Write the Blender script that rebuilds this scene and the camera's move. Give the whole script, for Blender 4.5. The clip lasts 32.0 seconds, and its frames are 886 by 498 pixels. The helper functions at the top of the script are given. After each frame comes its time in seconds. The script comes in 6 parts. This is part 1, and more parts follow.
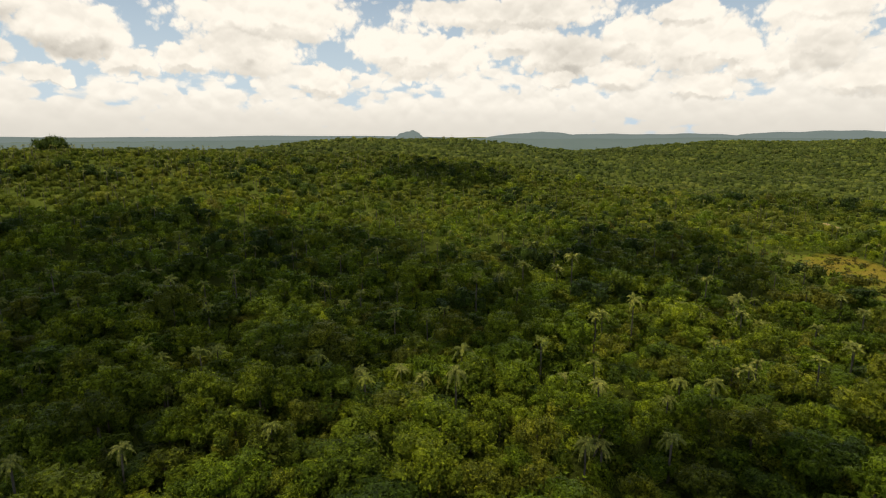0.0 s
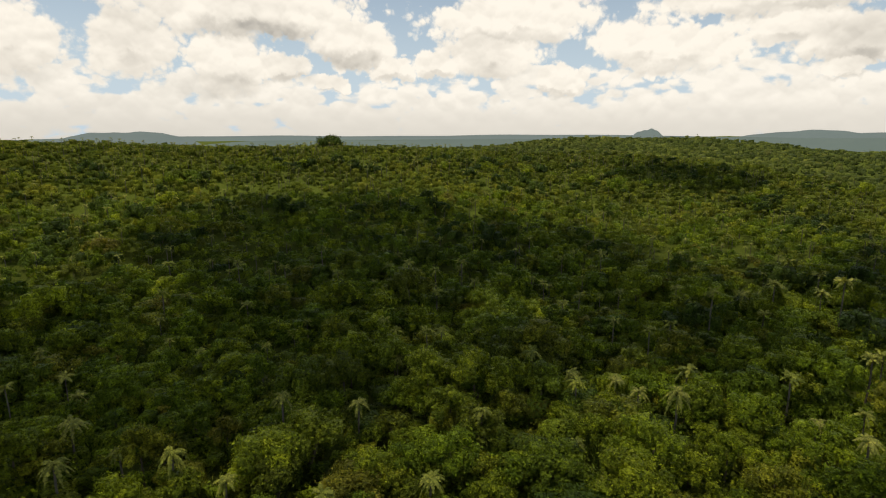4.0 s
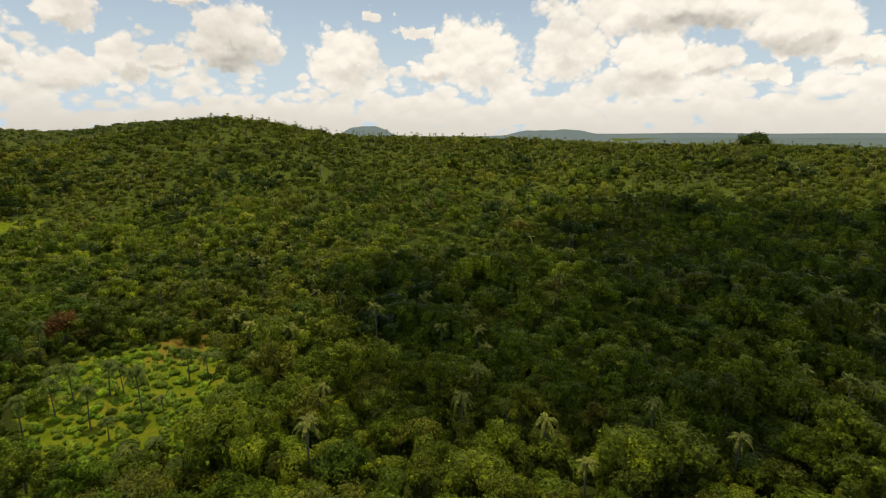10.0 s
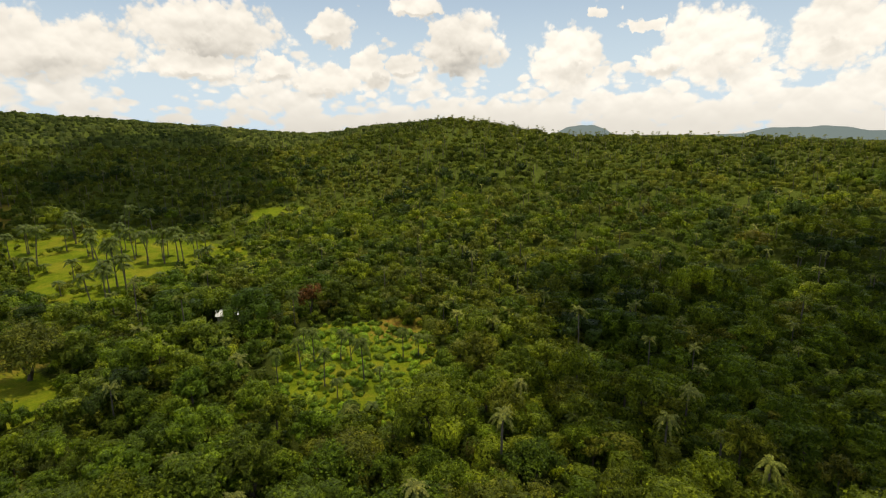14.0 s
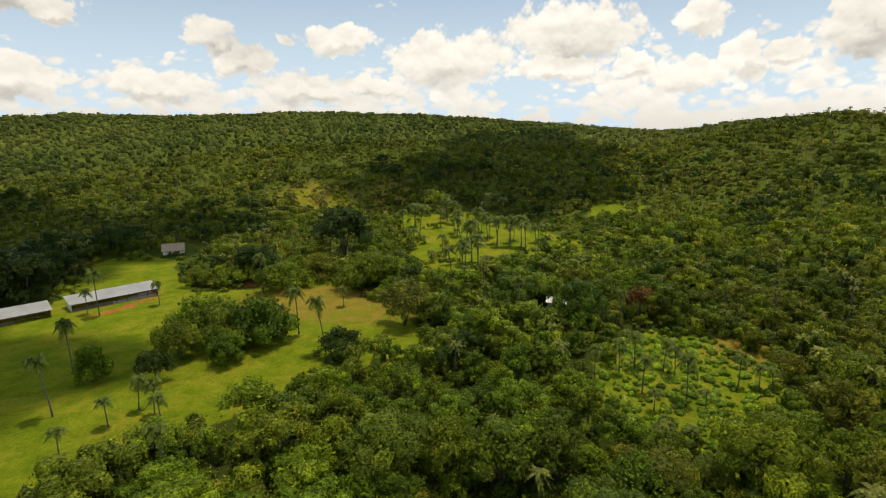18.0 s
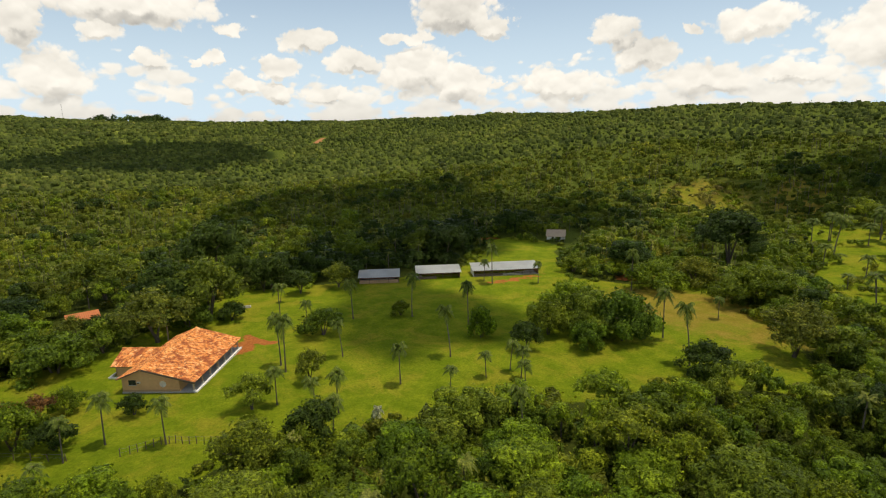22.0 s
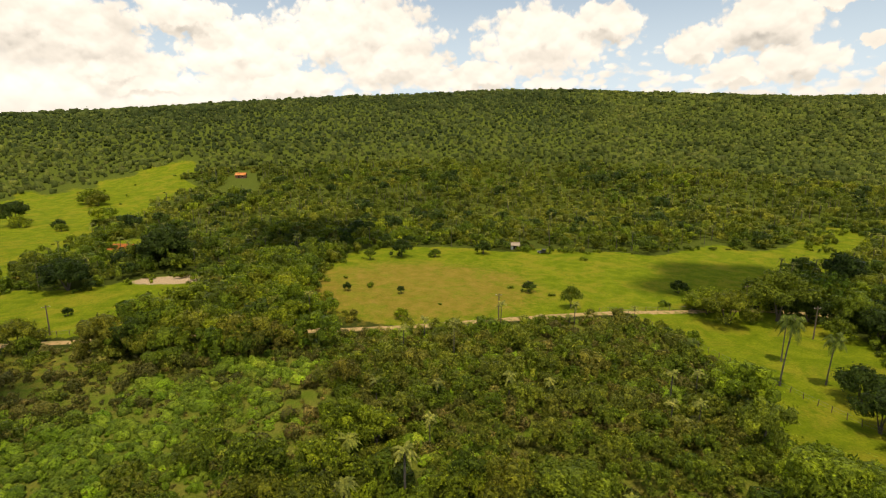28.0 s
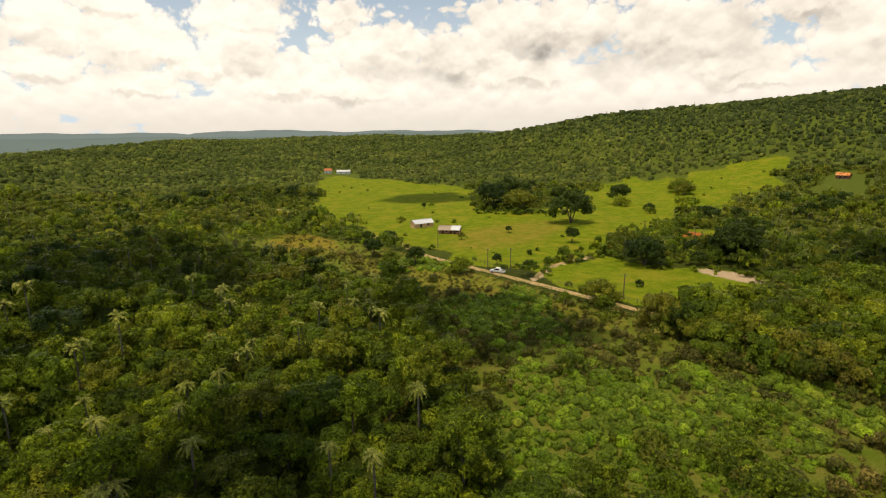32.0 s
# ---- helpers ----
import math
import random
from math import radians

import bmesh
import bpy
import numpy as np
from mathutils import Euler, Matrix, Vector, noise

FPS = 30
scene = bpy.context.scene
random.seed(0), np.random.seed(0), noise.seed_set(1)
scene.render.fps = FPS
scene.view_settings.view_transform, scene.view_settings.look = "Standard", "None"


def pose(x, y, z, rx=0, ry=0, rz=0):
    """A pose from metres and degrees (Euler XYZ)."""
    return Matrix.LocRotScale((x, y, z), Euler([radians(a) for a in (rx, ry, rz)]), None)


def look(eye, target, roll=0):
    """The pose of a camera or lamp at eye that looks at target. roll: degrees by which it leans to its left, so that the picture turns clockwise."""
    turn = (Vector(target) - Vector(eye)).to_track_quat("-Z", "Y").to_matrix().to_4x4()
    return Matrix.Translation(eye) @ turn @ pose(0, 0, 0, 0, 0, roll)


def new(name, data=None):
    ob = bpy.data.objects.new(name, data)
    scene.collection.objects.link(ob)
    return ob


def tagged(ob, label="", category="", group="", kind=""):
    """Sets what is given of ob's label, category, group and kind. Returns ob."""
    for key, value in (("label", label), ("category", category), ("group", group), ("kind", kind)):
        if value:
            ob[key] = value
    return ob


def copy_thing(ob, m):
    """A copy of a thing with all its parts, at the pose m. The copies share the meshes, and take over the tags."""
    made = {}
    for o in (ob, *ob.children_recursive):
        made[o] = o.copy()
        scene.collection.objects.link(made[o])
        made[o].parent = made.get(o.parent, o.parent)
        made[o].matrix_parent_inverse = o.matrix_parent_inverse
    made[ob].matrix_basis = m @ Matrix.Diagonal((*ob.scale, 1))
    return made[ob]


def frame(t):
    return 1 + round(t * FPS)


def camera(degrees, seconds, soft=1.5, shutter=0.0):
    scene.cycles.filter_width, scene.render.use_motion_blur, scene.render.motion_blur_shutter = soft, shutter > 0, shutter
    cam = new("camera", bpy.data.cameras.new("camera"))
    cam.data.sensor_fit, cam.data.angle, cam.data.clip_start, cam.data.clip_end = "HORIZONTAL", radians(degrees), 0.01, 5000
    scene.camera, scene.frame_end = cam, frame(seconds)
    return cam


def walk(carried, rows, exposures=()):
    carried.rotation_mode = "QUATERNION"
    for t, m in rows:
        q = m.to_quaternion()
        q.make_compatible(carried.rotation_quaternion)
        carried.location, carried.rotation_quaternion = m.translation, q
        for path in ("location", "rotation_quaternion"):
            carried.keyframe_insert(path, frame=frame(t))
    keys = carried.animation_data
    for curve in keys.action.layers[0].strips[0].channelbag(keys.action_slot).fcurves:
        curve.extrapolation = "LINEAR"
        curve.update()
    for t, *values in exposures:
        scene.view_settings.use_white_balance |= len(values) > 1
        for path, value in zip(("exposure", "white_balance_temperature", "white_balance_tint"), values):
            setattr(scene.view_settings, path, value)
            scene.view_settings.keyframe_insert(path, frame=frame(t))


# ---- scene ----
cam = camera(79.25, 32.0, soft=1.18)

# seconds, turn to the left, tilt down, lean to the left (degrees)
TURNS = [
    (0, 0.00, 12.07, -0.18), (0.5, 1.92, 12.06, -0.20), (1, 4.40, 12.06, -0.21), (1.5, 7.05, 12.06, -0.21),
    (2, 10.12, 12.06, -0.22), (2.5, 13.44, 12.07, -0.23), (3, 16.84, 12.08, -0.24), (3.5, 20.48, 12.09, -0.24),
    (5.5, 33.87, 12.10, -0.25), (6, 37.13, 12.11, -0.27), (6.5, 40.57, 12.11, -0.29), (7, 44.25, 12.12, -0.28),
    (7.5, 48.17, 12.14, -0.27), (8, 51.96, 12.16, -0.26), (8.5, 55.42, 12.17, -0.25), (9, 58.84, 12.18, -0.24),
    (9.5, 62.10, 12.19, -0.25), (10, 65.40, 12.18, -0.28), (10.5, 68.45, 12.17, -0.32), (11, 71.22, 12.18, -0.38),
    (11.5, 73.39, 12.18, -0.45), (12, 75.57, 12.18, -0.53), (12.5, 77.82, 12.16, -0.61), (13, 80.62, 12.13, -0.68),
    (13.5, 84.04, 12.09, -0.73), (14, 87.82, 12.04, -0.77), (14.5, 91.97, 11.99, -0.77), (16.5, 110.46, 11.94, -0.72),
    (17, 114.74, 11.93, -0.67), (17.5, 119.00, 11.92, -0.64), (18, 123.23, 11.91, -0.66), (18.5, 127.57, 11.91, -0.70),
    (19, 132.13, 11.92, -0.75), (19.5, 136.95, 11.93, -0.80), (20, 141.94, 11.94, -0.82), (20.5, 146.95, 11.92, -0.81),
    (21, 152.19, 11.91, -0.80), (21.5, 157.44, 11.91, -0.82), (22, 162.59, 11.90, -0.86), (22.5, 167.99, 11.90, -0.89),
    (23, 173.91, 11.90, -0.90), (23.5, 179.83, 11.90, -0.89), (24, 184.65, 11.90, -0.84), (24.5, 190.07, 11.87, -0.71),
    (26.5, 221.13, 11.85, -0.51), (27, 230.54, 11.88, -0.34), (27.5, 240.56, 11.96, -0.26), (28, 249.68, 12.06, -0.20),
    (28.5, 259.42, 12.15, -0.16), (29, 269.17, 12.23, -0.14), (29.5, 278.36, 12.30, -0.13), (30, 286.07, 12.35, -0.14),
    (30.5, 293.31, 12.40, -0.18), (31, 300.51, 12.42, -0.23), (31.5, 305.82, 12.42, -0.30), (32, 306.92, 12.40, -0.34),
]

def aim(turn, tilt):
    a, p = radians(turn), radians(tilt)
    return Vector((-math.sin(a) * math.cos(p), math.cos(a) * math.cos(p), -math.sin(p)))


EYE = Vector((0.0, 0.0, 45.0))
walk(cam, [(t, look(EYE, EYE + aim(turn, tilt) * 100, lean)) for t, turn, tilt, lean in TURNS],
     exposures=[(0, -0.70, 7300, 10), (7, -0.76, 7300, 10), (14, -0.56, 7300, 10), (20, -0.46, 7150, 9), (24, -0.42, 7150, 9), (27, -0.38, 7700, 12), (29, -0.40, 7700, 12), (32, -0.54, 7700, 12)])

# ---- daylight: high noon sun, blue sky, fair-weather cumulus ----
SUN_TURN, SUN_UP = 85.0, 77.0
sun = new("sun", bpy.data.lights.new("sun", "SUN"))
sun.data.energy, sun.data.angle, sun.data.color = 4.5, radians(0.6), (1.0, 0.93, 0.80)
sun.matrix_world = look((0, 0, 900), Vector((0, 0, 900)) - aim(SUN_TURN, -SUN_UP))

world = bpy.data.worlds.new("sky")
scene.world = world
world.use_nodes = True


class Nodes:
    """Short way to add and join shader nodes."""

    def __init__(self, tree):
        self.tree = tree
        tree.nodes.clear()

    def add(self, kind, *ins, **settings):
        n = self.tree.nodes.new(kind)
        for key, value in settings.items():
            setattr(n, key, value)
        for i, v in enumerate(ins):
            self.put(n, i, v)
        return n

    def put(self, n, i, v):
        if v is None:
            return
        if isinstance(v, bpy.types.Node):
            v = v.outputs[0]
        if isinstance(v, bpy.types.NodeSocket):
            self.tree.links.new(v, n.inputs[i])
        else:
            n.inputs[i].default_value = v

    def math(self, op, a, b=None, c=None, clamp=False):
        return self.add("ShaderNodeMath", a, b, c, operation=op, use_clamp=clamp)

    def noise(self, vec, scale, detail=3.0, rough=0.55, distort=0.0, dims="3D"):
        n = self.add("ShaderNodeTexNoise", noise_dimensions=dims)
        self.put(n, "Vector", vec)
        n.inputs["Scale"].default_value = scale
        n.inputs["Detail"].default_value = detail
        n.inputs["Roughness"].default_value = rough
        n.inputs["Distortion"].default_value = distort
        return n.outputs["Fac"]

    def range(self, v, a, b, lo=0.0, hi=1.0, smooth=True):
        n = self.add("ShaderNodeMapRange", interpolation_type="SMOOTHSTEP" if smooth else "LINEAR")
        for i, x in enumerate((v, a, b, lo, hi)):
            self.put(n, i, x)
        return n.outputs[0]

    def mix(self, f, a, b, mode="MIX"):
        n = self.add("ShaderNodeMix", data_type="RGBA", blend_type=mode)
        for i, v in ((0, f), (6, a), (7, b)):
            self.put(n, i, (*v, 1) if isinstance(v, tuple) and len(v) == 3 else v)
        return n.outputs[2]

    def ramp(self, f, *stops):
        n = self.add("ShaderNodeValToRGB", f)
        while len(n.color_ramp.elements) < len(stops):
            n.color_ramp.elements.new(0.5)
        for e, (p, c) in zip(n.color_ramp.elements, stops):
            e.position, e.color = p, (*c, 1)
        return n.outputs[0]


w = Nodes(world.node_tree)
sky = w.add("ShaderNodeTexSky", sky_type="NISHITA", sun_disc=False)
sky.sun_elevation, sky.sun_rotation = radians(SUN_UP), radians(-SUN_TURN)
way = w.add("ShaderNodeTexCoord").outputs["Generated"]
xyz = w.add("ShaderNodeSeparateXYZ", way)
turn_d = w.math("MULTIPLY", w.math("ARCTAN2", w.math("MULTIPLY", xyz.outputs[0], -1.0), xyz.outputs[1]), 57.2958)
up_d = w.math("MULTIPLY", w.math("ARCSINE", xyz.outputs[2]), 57.2958)
# cumulus: turn, height above the horizon, half width and half height in degrees
PUFFS_a = [(1.3, 7.5, 5.2, 1.9), (4.7, 8.5, 4.2, 2.1), (11.9, 5.2, 2.2, 1.2), (16.7, 11, 7.8, 2.2), (18.9, 8.1, 4.6, 2.3), (24.9, 6.8, 2.1, 1.2), (29.1, 6.4, 2, 1.2), (32.9, 8.8, 4.2, 2), (35, 5.1, 1.6, 0.7), (40.2, 6.6, 2.1, 1.2), (42.9, 11.3, 10.5, 2), (45.3, 6.6, 3.4, 3), (52.4, 8, 3.7, 2.6), (61.9, 7.8, 3.8, 2.9), (66.1, 6.4, 2, 1.2), (68, 9.8, 1.7, 0.5), (68.1, 9.7, 1.6, 0.4), (72.3, 11.4, 1.1, 0.4), (74.4, 7.4, 2.2, 2.1), (75.2, 7.4, 3.1, 2.6)]
PUFFS_b = [(85.8, 9, 3.6, 2.6), (90.1, 12.2, 2.2, 0.9), (91.2, 7, 1.6, 1.1), (94.2, 6.6, 1.4, 1.6), (94.7, 6.3, 1.9, 1.8), (98.6, 10.5, 2.2, 1.5), (98.9, 10.2, 2.3, 1.5), (99.6, 4.9, 3.1, 1.3), (99.6, 5.5, 3.4, 1.4), (104.1, 6.7, 1.8, 1), (104.3, 6.3, 1.7, 0.9), (110, 9.8, 6.5, 2.3), (111.2, 6.7, 4.2, 1.2), (122.4, 7.6, 6.1, 2.4), (130, 4.9, 3.1, 0.9), (133.3, 9.5, 3.3, 1.4), (136.9, 4.8, 3.8, 1.3), (137.8, 4.9, 2.8, 1.5), (138.4, 9.4, 0.8, 0.5), (142.7, 7.3, 2.7, 1.4)]
PUFFS_c = [(145.3, 9.5, 2.1, 1.5), (150.5, 4.9, 4, 1.4), (157.1, 5.2, 0.6, 0.3), (157.2, 10.6, 1.7, 1), (160.3, 5.2, 2.8, 1.9), (161.1, 12, 4.1, 2), (164.7, 6.3, 4.4, 2.1), (165.8, 9.5, 1.8, 0.6), (171.5, 7.5, 2.9, 1), (173.8, 4.3, 2, 0.9), (176, 9.2, 2.1, 1.2), (178.6, 4.5, 1.9, 1), (178.8, 6.7, 1.5, 0.9), (182.1, 5.1, 1.7, 0.9), (183, 9.9, 1.5, 0.7), (184.8, 7.5, 1.1, 0.7), (186.8, 7.2, 0.9, 0.4), (187.7, 4.2, 1.3, 0.7), (189.7, 7.1, 1.2, 0.9), (191.1, 11.8, 6.8, 1.8)]
PUFFS_d = [(193.7, 9.3, 1.7, 0.9), (197.3, 5.5, 2.6, 1.9), (199, 9.8, 1.6, 2.1), (204.3, 12.4, 5.2, 1.5), (209.1, 4.9, 3.1, 0.6), (212.4, 7.3, 0.8, 0.4), (214.9, 10.8, 2.1, 0.8), (217.2, 6.2, 3.2, 1.7), (220.3, 9.5, 4.2, 2.3), (221.7, 5.3, 1.7, 1.2), (225.7, 7.8, 2.2, 1.7), (234.3, 10.4, 4.2, 1.7), (239.7, 9.2, 6.1, 3.1), (245.8, 5.5, 3.5, 1.4), (254.4, 7.2, 5.1, 2.4), (257.7, 9.8, 7.2, 3.4), (264.6, 4.9, 4.9, 1.3), (269.1, 7.9, 5.1, 2.8), (273.8, 10.5, 3.8, 1.4), (278, 4.5, 4, 1)]
PUFFS_e = [(279.4, 5.8, 4.6, 1.6), (283, 8.4, 5.1, 2.7), (285.1, 9.6, 4, 2.3), (295.3, 10, 5.5, 2.6), (297.4, 9.9, 8.2, 2.6), (298.8, 5.7, 5, 1.3), (304.1, 7.4, 4.5, 2.1), (304.6, 6.6, 3.1, 1.8), (311.7, 8.7, 3.7, 1.7), (313.9, 7.9, 5.1, 2.1), (316.7, 4.1, 3.9, 1.2), (317, 11.2, 2.8, 1.2), (322.2, 4.8, 3, 1.3), (322.9, 4.3, 3.2, 1.1), (326, 10.6, 4.5, 1.7), (326.3, 7.6, 3.1, 2.3), (326.5, 8.6, 3.3, 2), (330.3, 6.2, 2.6, 1.4), (332.6, 7.3, 3.2, 1.4), (335.2, 4.3, 3.2, 1)]
PUFFS_f = [(335.5, 8, 3.8, 2.2), (336.9, 10.9, 2.8, 1.2), (337, 8, 2.6, 2.8), (341.9, 8.8, 3.1, 2), (341.9, 9.7, 2.7, 1.3), (342.8, 5.5, 2.7, 1.2), (342.8, 5.8, 3, 1.3), (347.7, 7.5, 4.4, 1.8), (348.5, 5.4, 1.9, 0.8), (352.8, 9.2, 3.9, 1.6), (353.4, 11.6, 9.9, 1.5)]
GREYS_a = [(20.6, 8.6, 2.6, 1), (20.9, 8.5, 2.5, 1.1), (33.9, 7.4, 2.8, 0.6), (41.8, 9.8, 4, 0.8), (45.9, 4.4, 2.8, 0.8), (47.5, 4.5, 2.2, 0.8), (84.3, 7.1, 3.2, 1.3), (85.1, 7.2, 2.8, 1.2), (85.8, 7.2, 2.8, 1.2), (109.3, 8, 2.7, 0.9), (109.3, 9.5, 3.4, 0.8), (143.1, 8.5, 1.6, 0.8), (161.6, 11.5, 2.8, 1.4), (191.1, 10.3, 3.4, 0.6), (220.1, 8.2, 2.6, 0.9), (251, 8, 2.3, 1.1), (273.9, 9.1, 2.8, 1), (283.8, 8.3, 4.3, 1.8), (283.8, 8.7, 3.8, 1.5), (297.4, 8.8, 5.6, 1)]
GREYS_b = [(305.3, 11.3, 4.5, 1), (325.3, 7.4, 2.1, 0.8), (346.6, 7.8, 2.5, 1.6), (353.4, 12.1, 6.7, 0.8)]


def heap(at, clouds):
    """How deep inside the nearest of the clouds a way lies."""
    least = None
    for turn, up, wide, tall in clouds:
        for wrap in (-360, 0):
            centre = turn + wrap
            if not -220 < centre < 180:
                continue
            q = w.add("ShaderNodeVectorMath", at, (1 / wide, 1 / tall, 0), (-centre / wide, -up / tall, 0), operation="MULTIPLY_ADD")
            d = w.add("ShaderNodeVectorMath", q, q, operation="DOT_PRODUCT").outputs["Value"]
            least = d if least is None else w.math("MINIMUM", least, d).outputs[0]
    return w.math("SUBTRACT", 1.0, least)


degrees_way = w.add("ShaderNodeVectorMath", way, (57.3, 57.3, 57.3), operation="MULTIPLY")


def lumps(at, size, soft=0.25):
    """Cauliflower heads: one at the middle of each, falling to about zero in the creases."""
    v = w.add("ShaderNodeTexVoronoi", feature="SMOOTH_F1")
    w.put(v, "Vector", at)
    v.inputs["Scale"].default_value, v.inputs["Smoothness"].default_value = 1 / size, soft
    return w.math("SUBTRACT", 1.0, v.outputs["Distance"])


def lifted(at, up):
    return w.add("ShaderNodeVectorMath", at, (0.0, 0.0, up), operation="ADD")


drift = w.add("ShaderNodeTexNoise")
w.put(drift, "Vector", degrees_way)
for key, v in (("Scale", 0.35), ("Detail", 4.0), ("Roughness", 0.6)):
    drift.inputs[key].default_value = v
shake = w.add("ShaderNodeVectorMath", w.add("ShaderNodeVectorMath", drift.outputs["Color"], (0.5, 0.5, 0.5), operation="SUBTRACT"), (5.5, 3.0, 0.0), operation="MULTIPLY")
stir = w.add("ShaderNodeVectorMath", degrees_way, w.add("ShaderNodeVectorMath", shake, (0.5, 0.5, 0.5), operation="MULTIPLY"), operation="ADD")
flat = w.add("ShaderNodeCombineXYZ", turn_d, up_d, 0.0)
billow = w.add("ShaderNodeVectorMath", flat, shake, operation="ADD")
PUFFS = PUFFS_a + PUFFS_b + PUFFS_c + PUFFS_d + PUFFS_e + PUFFS_f
round_in = lambda d: w.math("SUBTRACT", 1.0, w.math("SQRT", w.math("SUBTRACT", 1.0, d)))
deep = round_in(heap(billow, PUFFS))
over = round_in(heap(w.add("ShaderNodeVectorMath", billow, (0.0, 1.0, 0.0), operation="ADD"), PUFFS))
dull = heap(billow, GREYS_a + GREYS_b)
big, small = lumps(stir, 1.7), lumps(stir, 0.62)
fine = w.noise(degrees_way, 2.6, 4, 0.6)
knobs = w.math("ADD", w.math("MULTIPLY", w.math("SUBTRACT", big, 0.55), 0.55), w.math("ADD", w.math("MULTIPLY", w.math("SUBTRACT", small, 0.55), 0.30), w.math("MULTIPLY", w.math("SUBTRACT", fine, 0.5), 0.3)))
low_way = w.add("ShaderNodeVectorMath", stir, (1.0, 1.0, 1.9), operation="MULTIPLY")
crowd = w.math("ADD", w.noise(low_way, 0.22, 5, 0.55), w.math("MULTIPLY", w.math("SUBTRACT", lumps(low_way, 1.5), 0.55), 0.30))
bank = w.math("ADD", crowd, w.math("ADD", w.range(up_d, 10.0, 5.0, -0.24, 0.0), w.range(up_d, 5.0, 1.0, 0.0, 0.12)))
west = w.add("ShaderNodeVectorMath", way, (0.88, 0.47, 0.06), operation="DOT_PRODUCT").outputs["Value"]
bank = w.math("ADD", bank, w.range(west, 0.80, 0.99, 0.0, 0.2))
fuller = w.range(xyz.outputs[1], -0.6, 0.3)
bank = w.math("ADD", bank, w.math("MULTIPLY", fuller, w.range(up_d, 7.5, 3.5, 0.0, 0.10)))
high = w.noise(degrees_way, 0.06, 9, 0.6)
overhead = w.math("MULTIPLY", w.range(up_d, 13.0, 22.0), w.range(high, 0.52, 0.60))
heaped = w.range(w.math("ADD", w.math("ADD", deep, knobs), w.math("MULTIPLY", fuller, 0.07)), -0.28, 0.04)
cover = w.math("MAXIMUM", w.math("MAXIMUM", heaped, w.range(bank, 0.45, 0.58, 0.0, 0.95)), overhead, clamp=True)
relief = w.math("ADD", w.math("MULTIPLY", w.math("SUBTRACT", big, lumps(lifted(stir, 0.5), 1.7)), 0.36), w.math("MULTIPLY", w.math("SUBTRACT", small, lumps(lifted(stir, 0.2), 0.62)), 0.11))
relief = w.math("MULTIPLY", relief, w.range(up_d, 0.5, 4.0, 0.25, 1.0))
under = w.math("MULTIPLY", w.range(w.math("SUBTRACT", over, deep), 0.02, 0.5, 0.0, 0.27), w.range(deep, -0.4, 0.1))
soft_grey = w.range(w.noise(degrees_way, 0.13, 4, 0.5), 0.46, 0.68, 0.0, w.range(west, 0.6, 0.95, 0.16, 0.34))
grey = w.math("ADD", w.math("MULTIPLY", soft_grey, w.range(up_d, 2.0, 7.0)), under)
grey = w.math("ADD", grey, w.range(dull, -2.5, 1.0, 0.0, 0.17))
light = w.math("SUBTRACT", w.math("ADD", 1.40, relief), grey)
side = w.math("ADD", 1.02, w.math("MULTIPLY", xyz.outputs[1], 0.12))
light = w.math("MULTIPLY", w.math("MULTIPLY", light, side), w.range(up_d, 0.0, 5.0, 0.76, 1.0))
tone = w.mix(w.range(light, 0.6, 1.1), (0.76, 0.77, 0.775), (1.0, 0.99, 0.96))
haze = w.range(up_d, 18.0, 0.0, 0.22, 0.95)
blue = w.add("ShaderNodeBackground", w.mix(haze, sky.outputs[0], (5.6, 7.2, 9.0)), 0.16)
white = w.add("ShaderNodeBackground", tone, w.math("MAXIMUM", w.math("MINIMUM", light, 1.6), 0.4))
w.add("ShaderNodeOutputWorld", w.add("ShaderNodeMixShader", cover, blue, white))


# ---- materials ----
def material(name):
    m = bpy.data.materials.new(name)
    m.use_nodes = True
    return m, Nodes(m.node_tree)


def finish(n, colour, rough=0.7, bump=None, strength=0.3, dist=0.05, spec=0.3, metal=0.0):
    b = n.add("ShaderNodeBsdfPrincipled")
    n.put(b, "Base Color", (*colour, 1) if isinstance(colour, tuple) and len(colour) == 3 else colour)
    n.put(b, "Roughness", rough)
    n.put(b, "Metallic", metal)
    n.put(b, "Specular IOR Level", spec)
    if bump is not None:
        k = n.add("ShaderNodeBump")
        n.put(k, "Height", bump)
        k.inputs["Strength"].default_value, k.inputs["Distance"].default_value = strength, dist
        n.put(b, "Normal", k)
    return b


def output(n, shader):
    n.add("ShaderNodeOutputMaterial", shader)


def world_pos(n):
    return n.add("ShaderNodeNewGeometry").outputs["Position"]


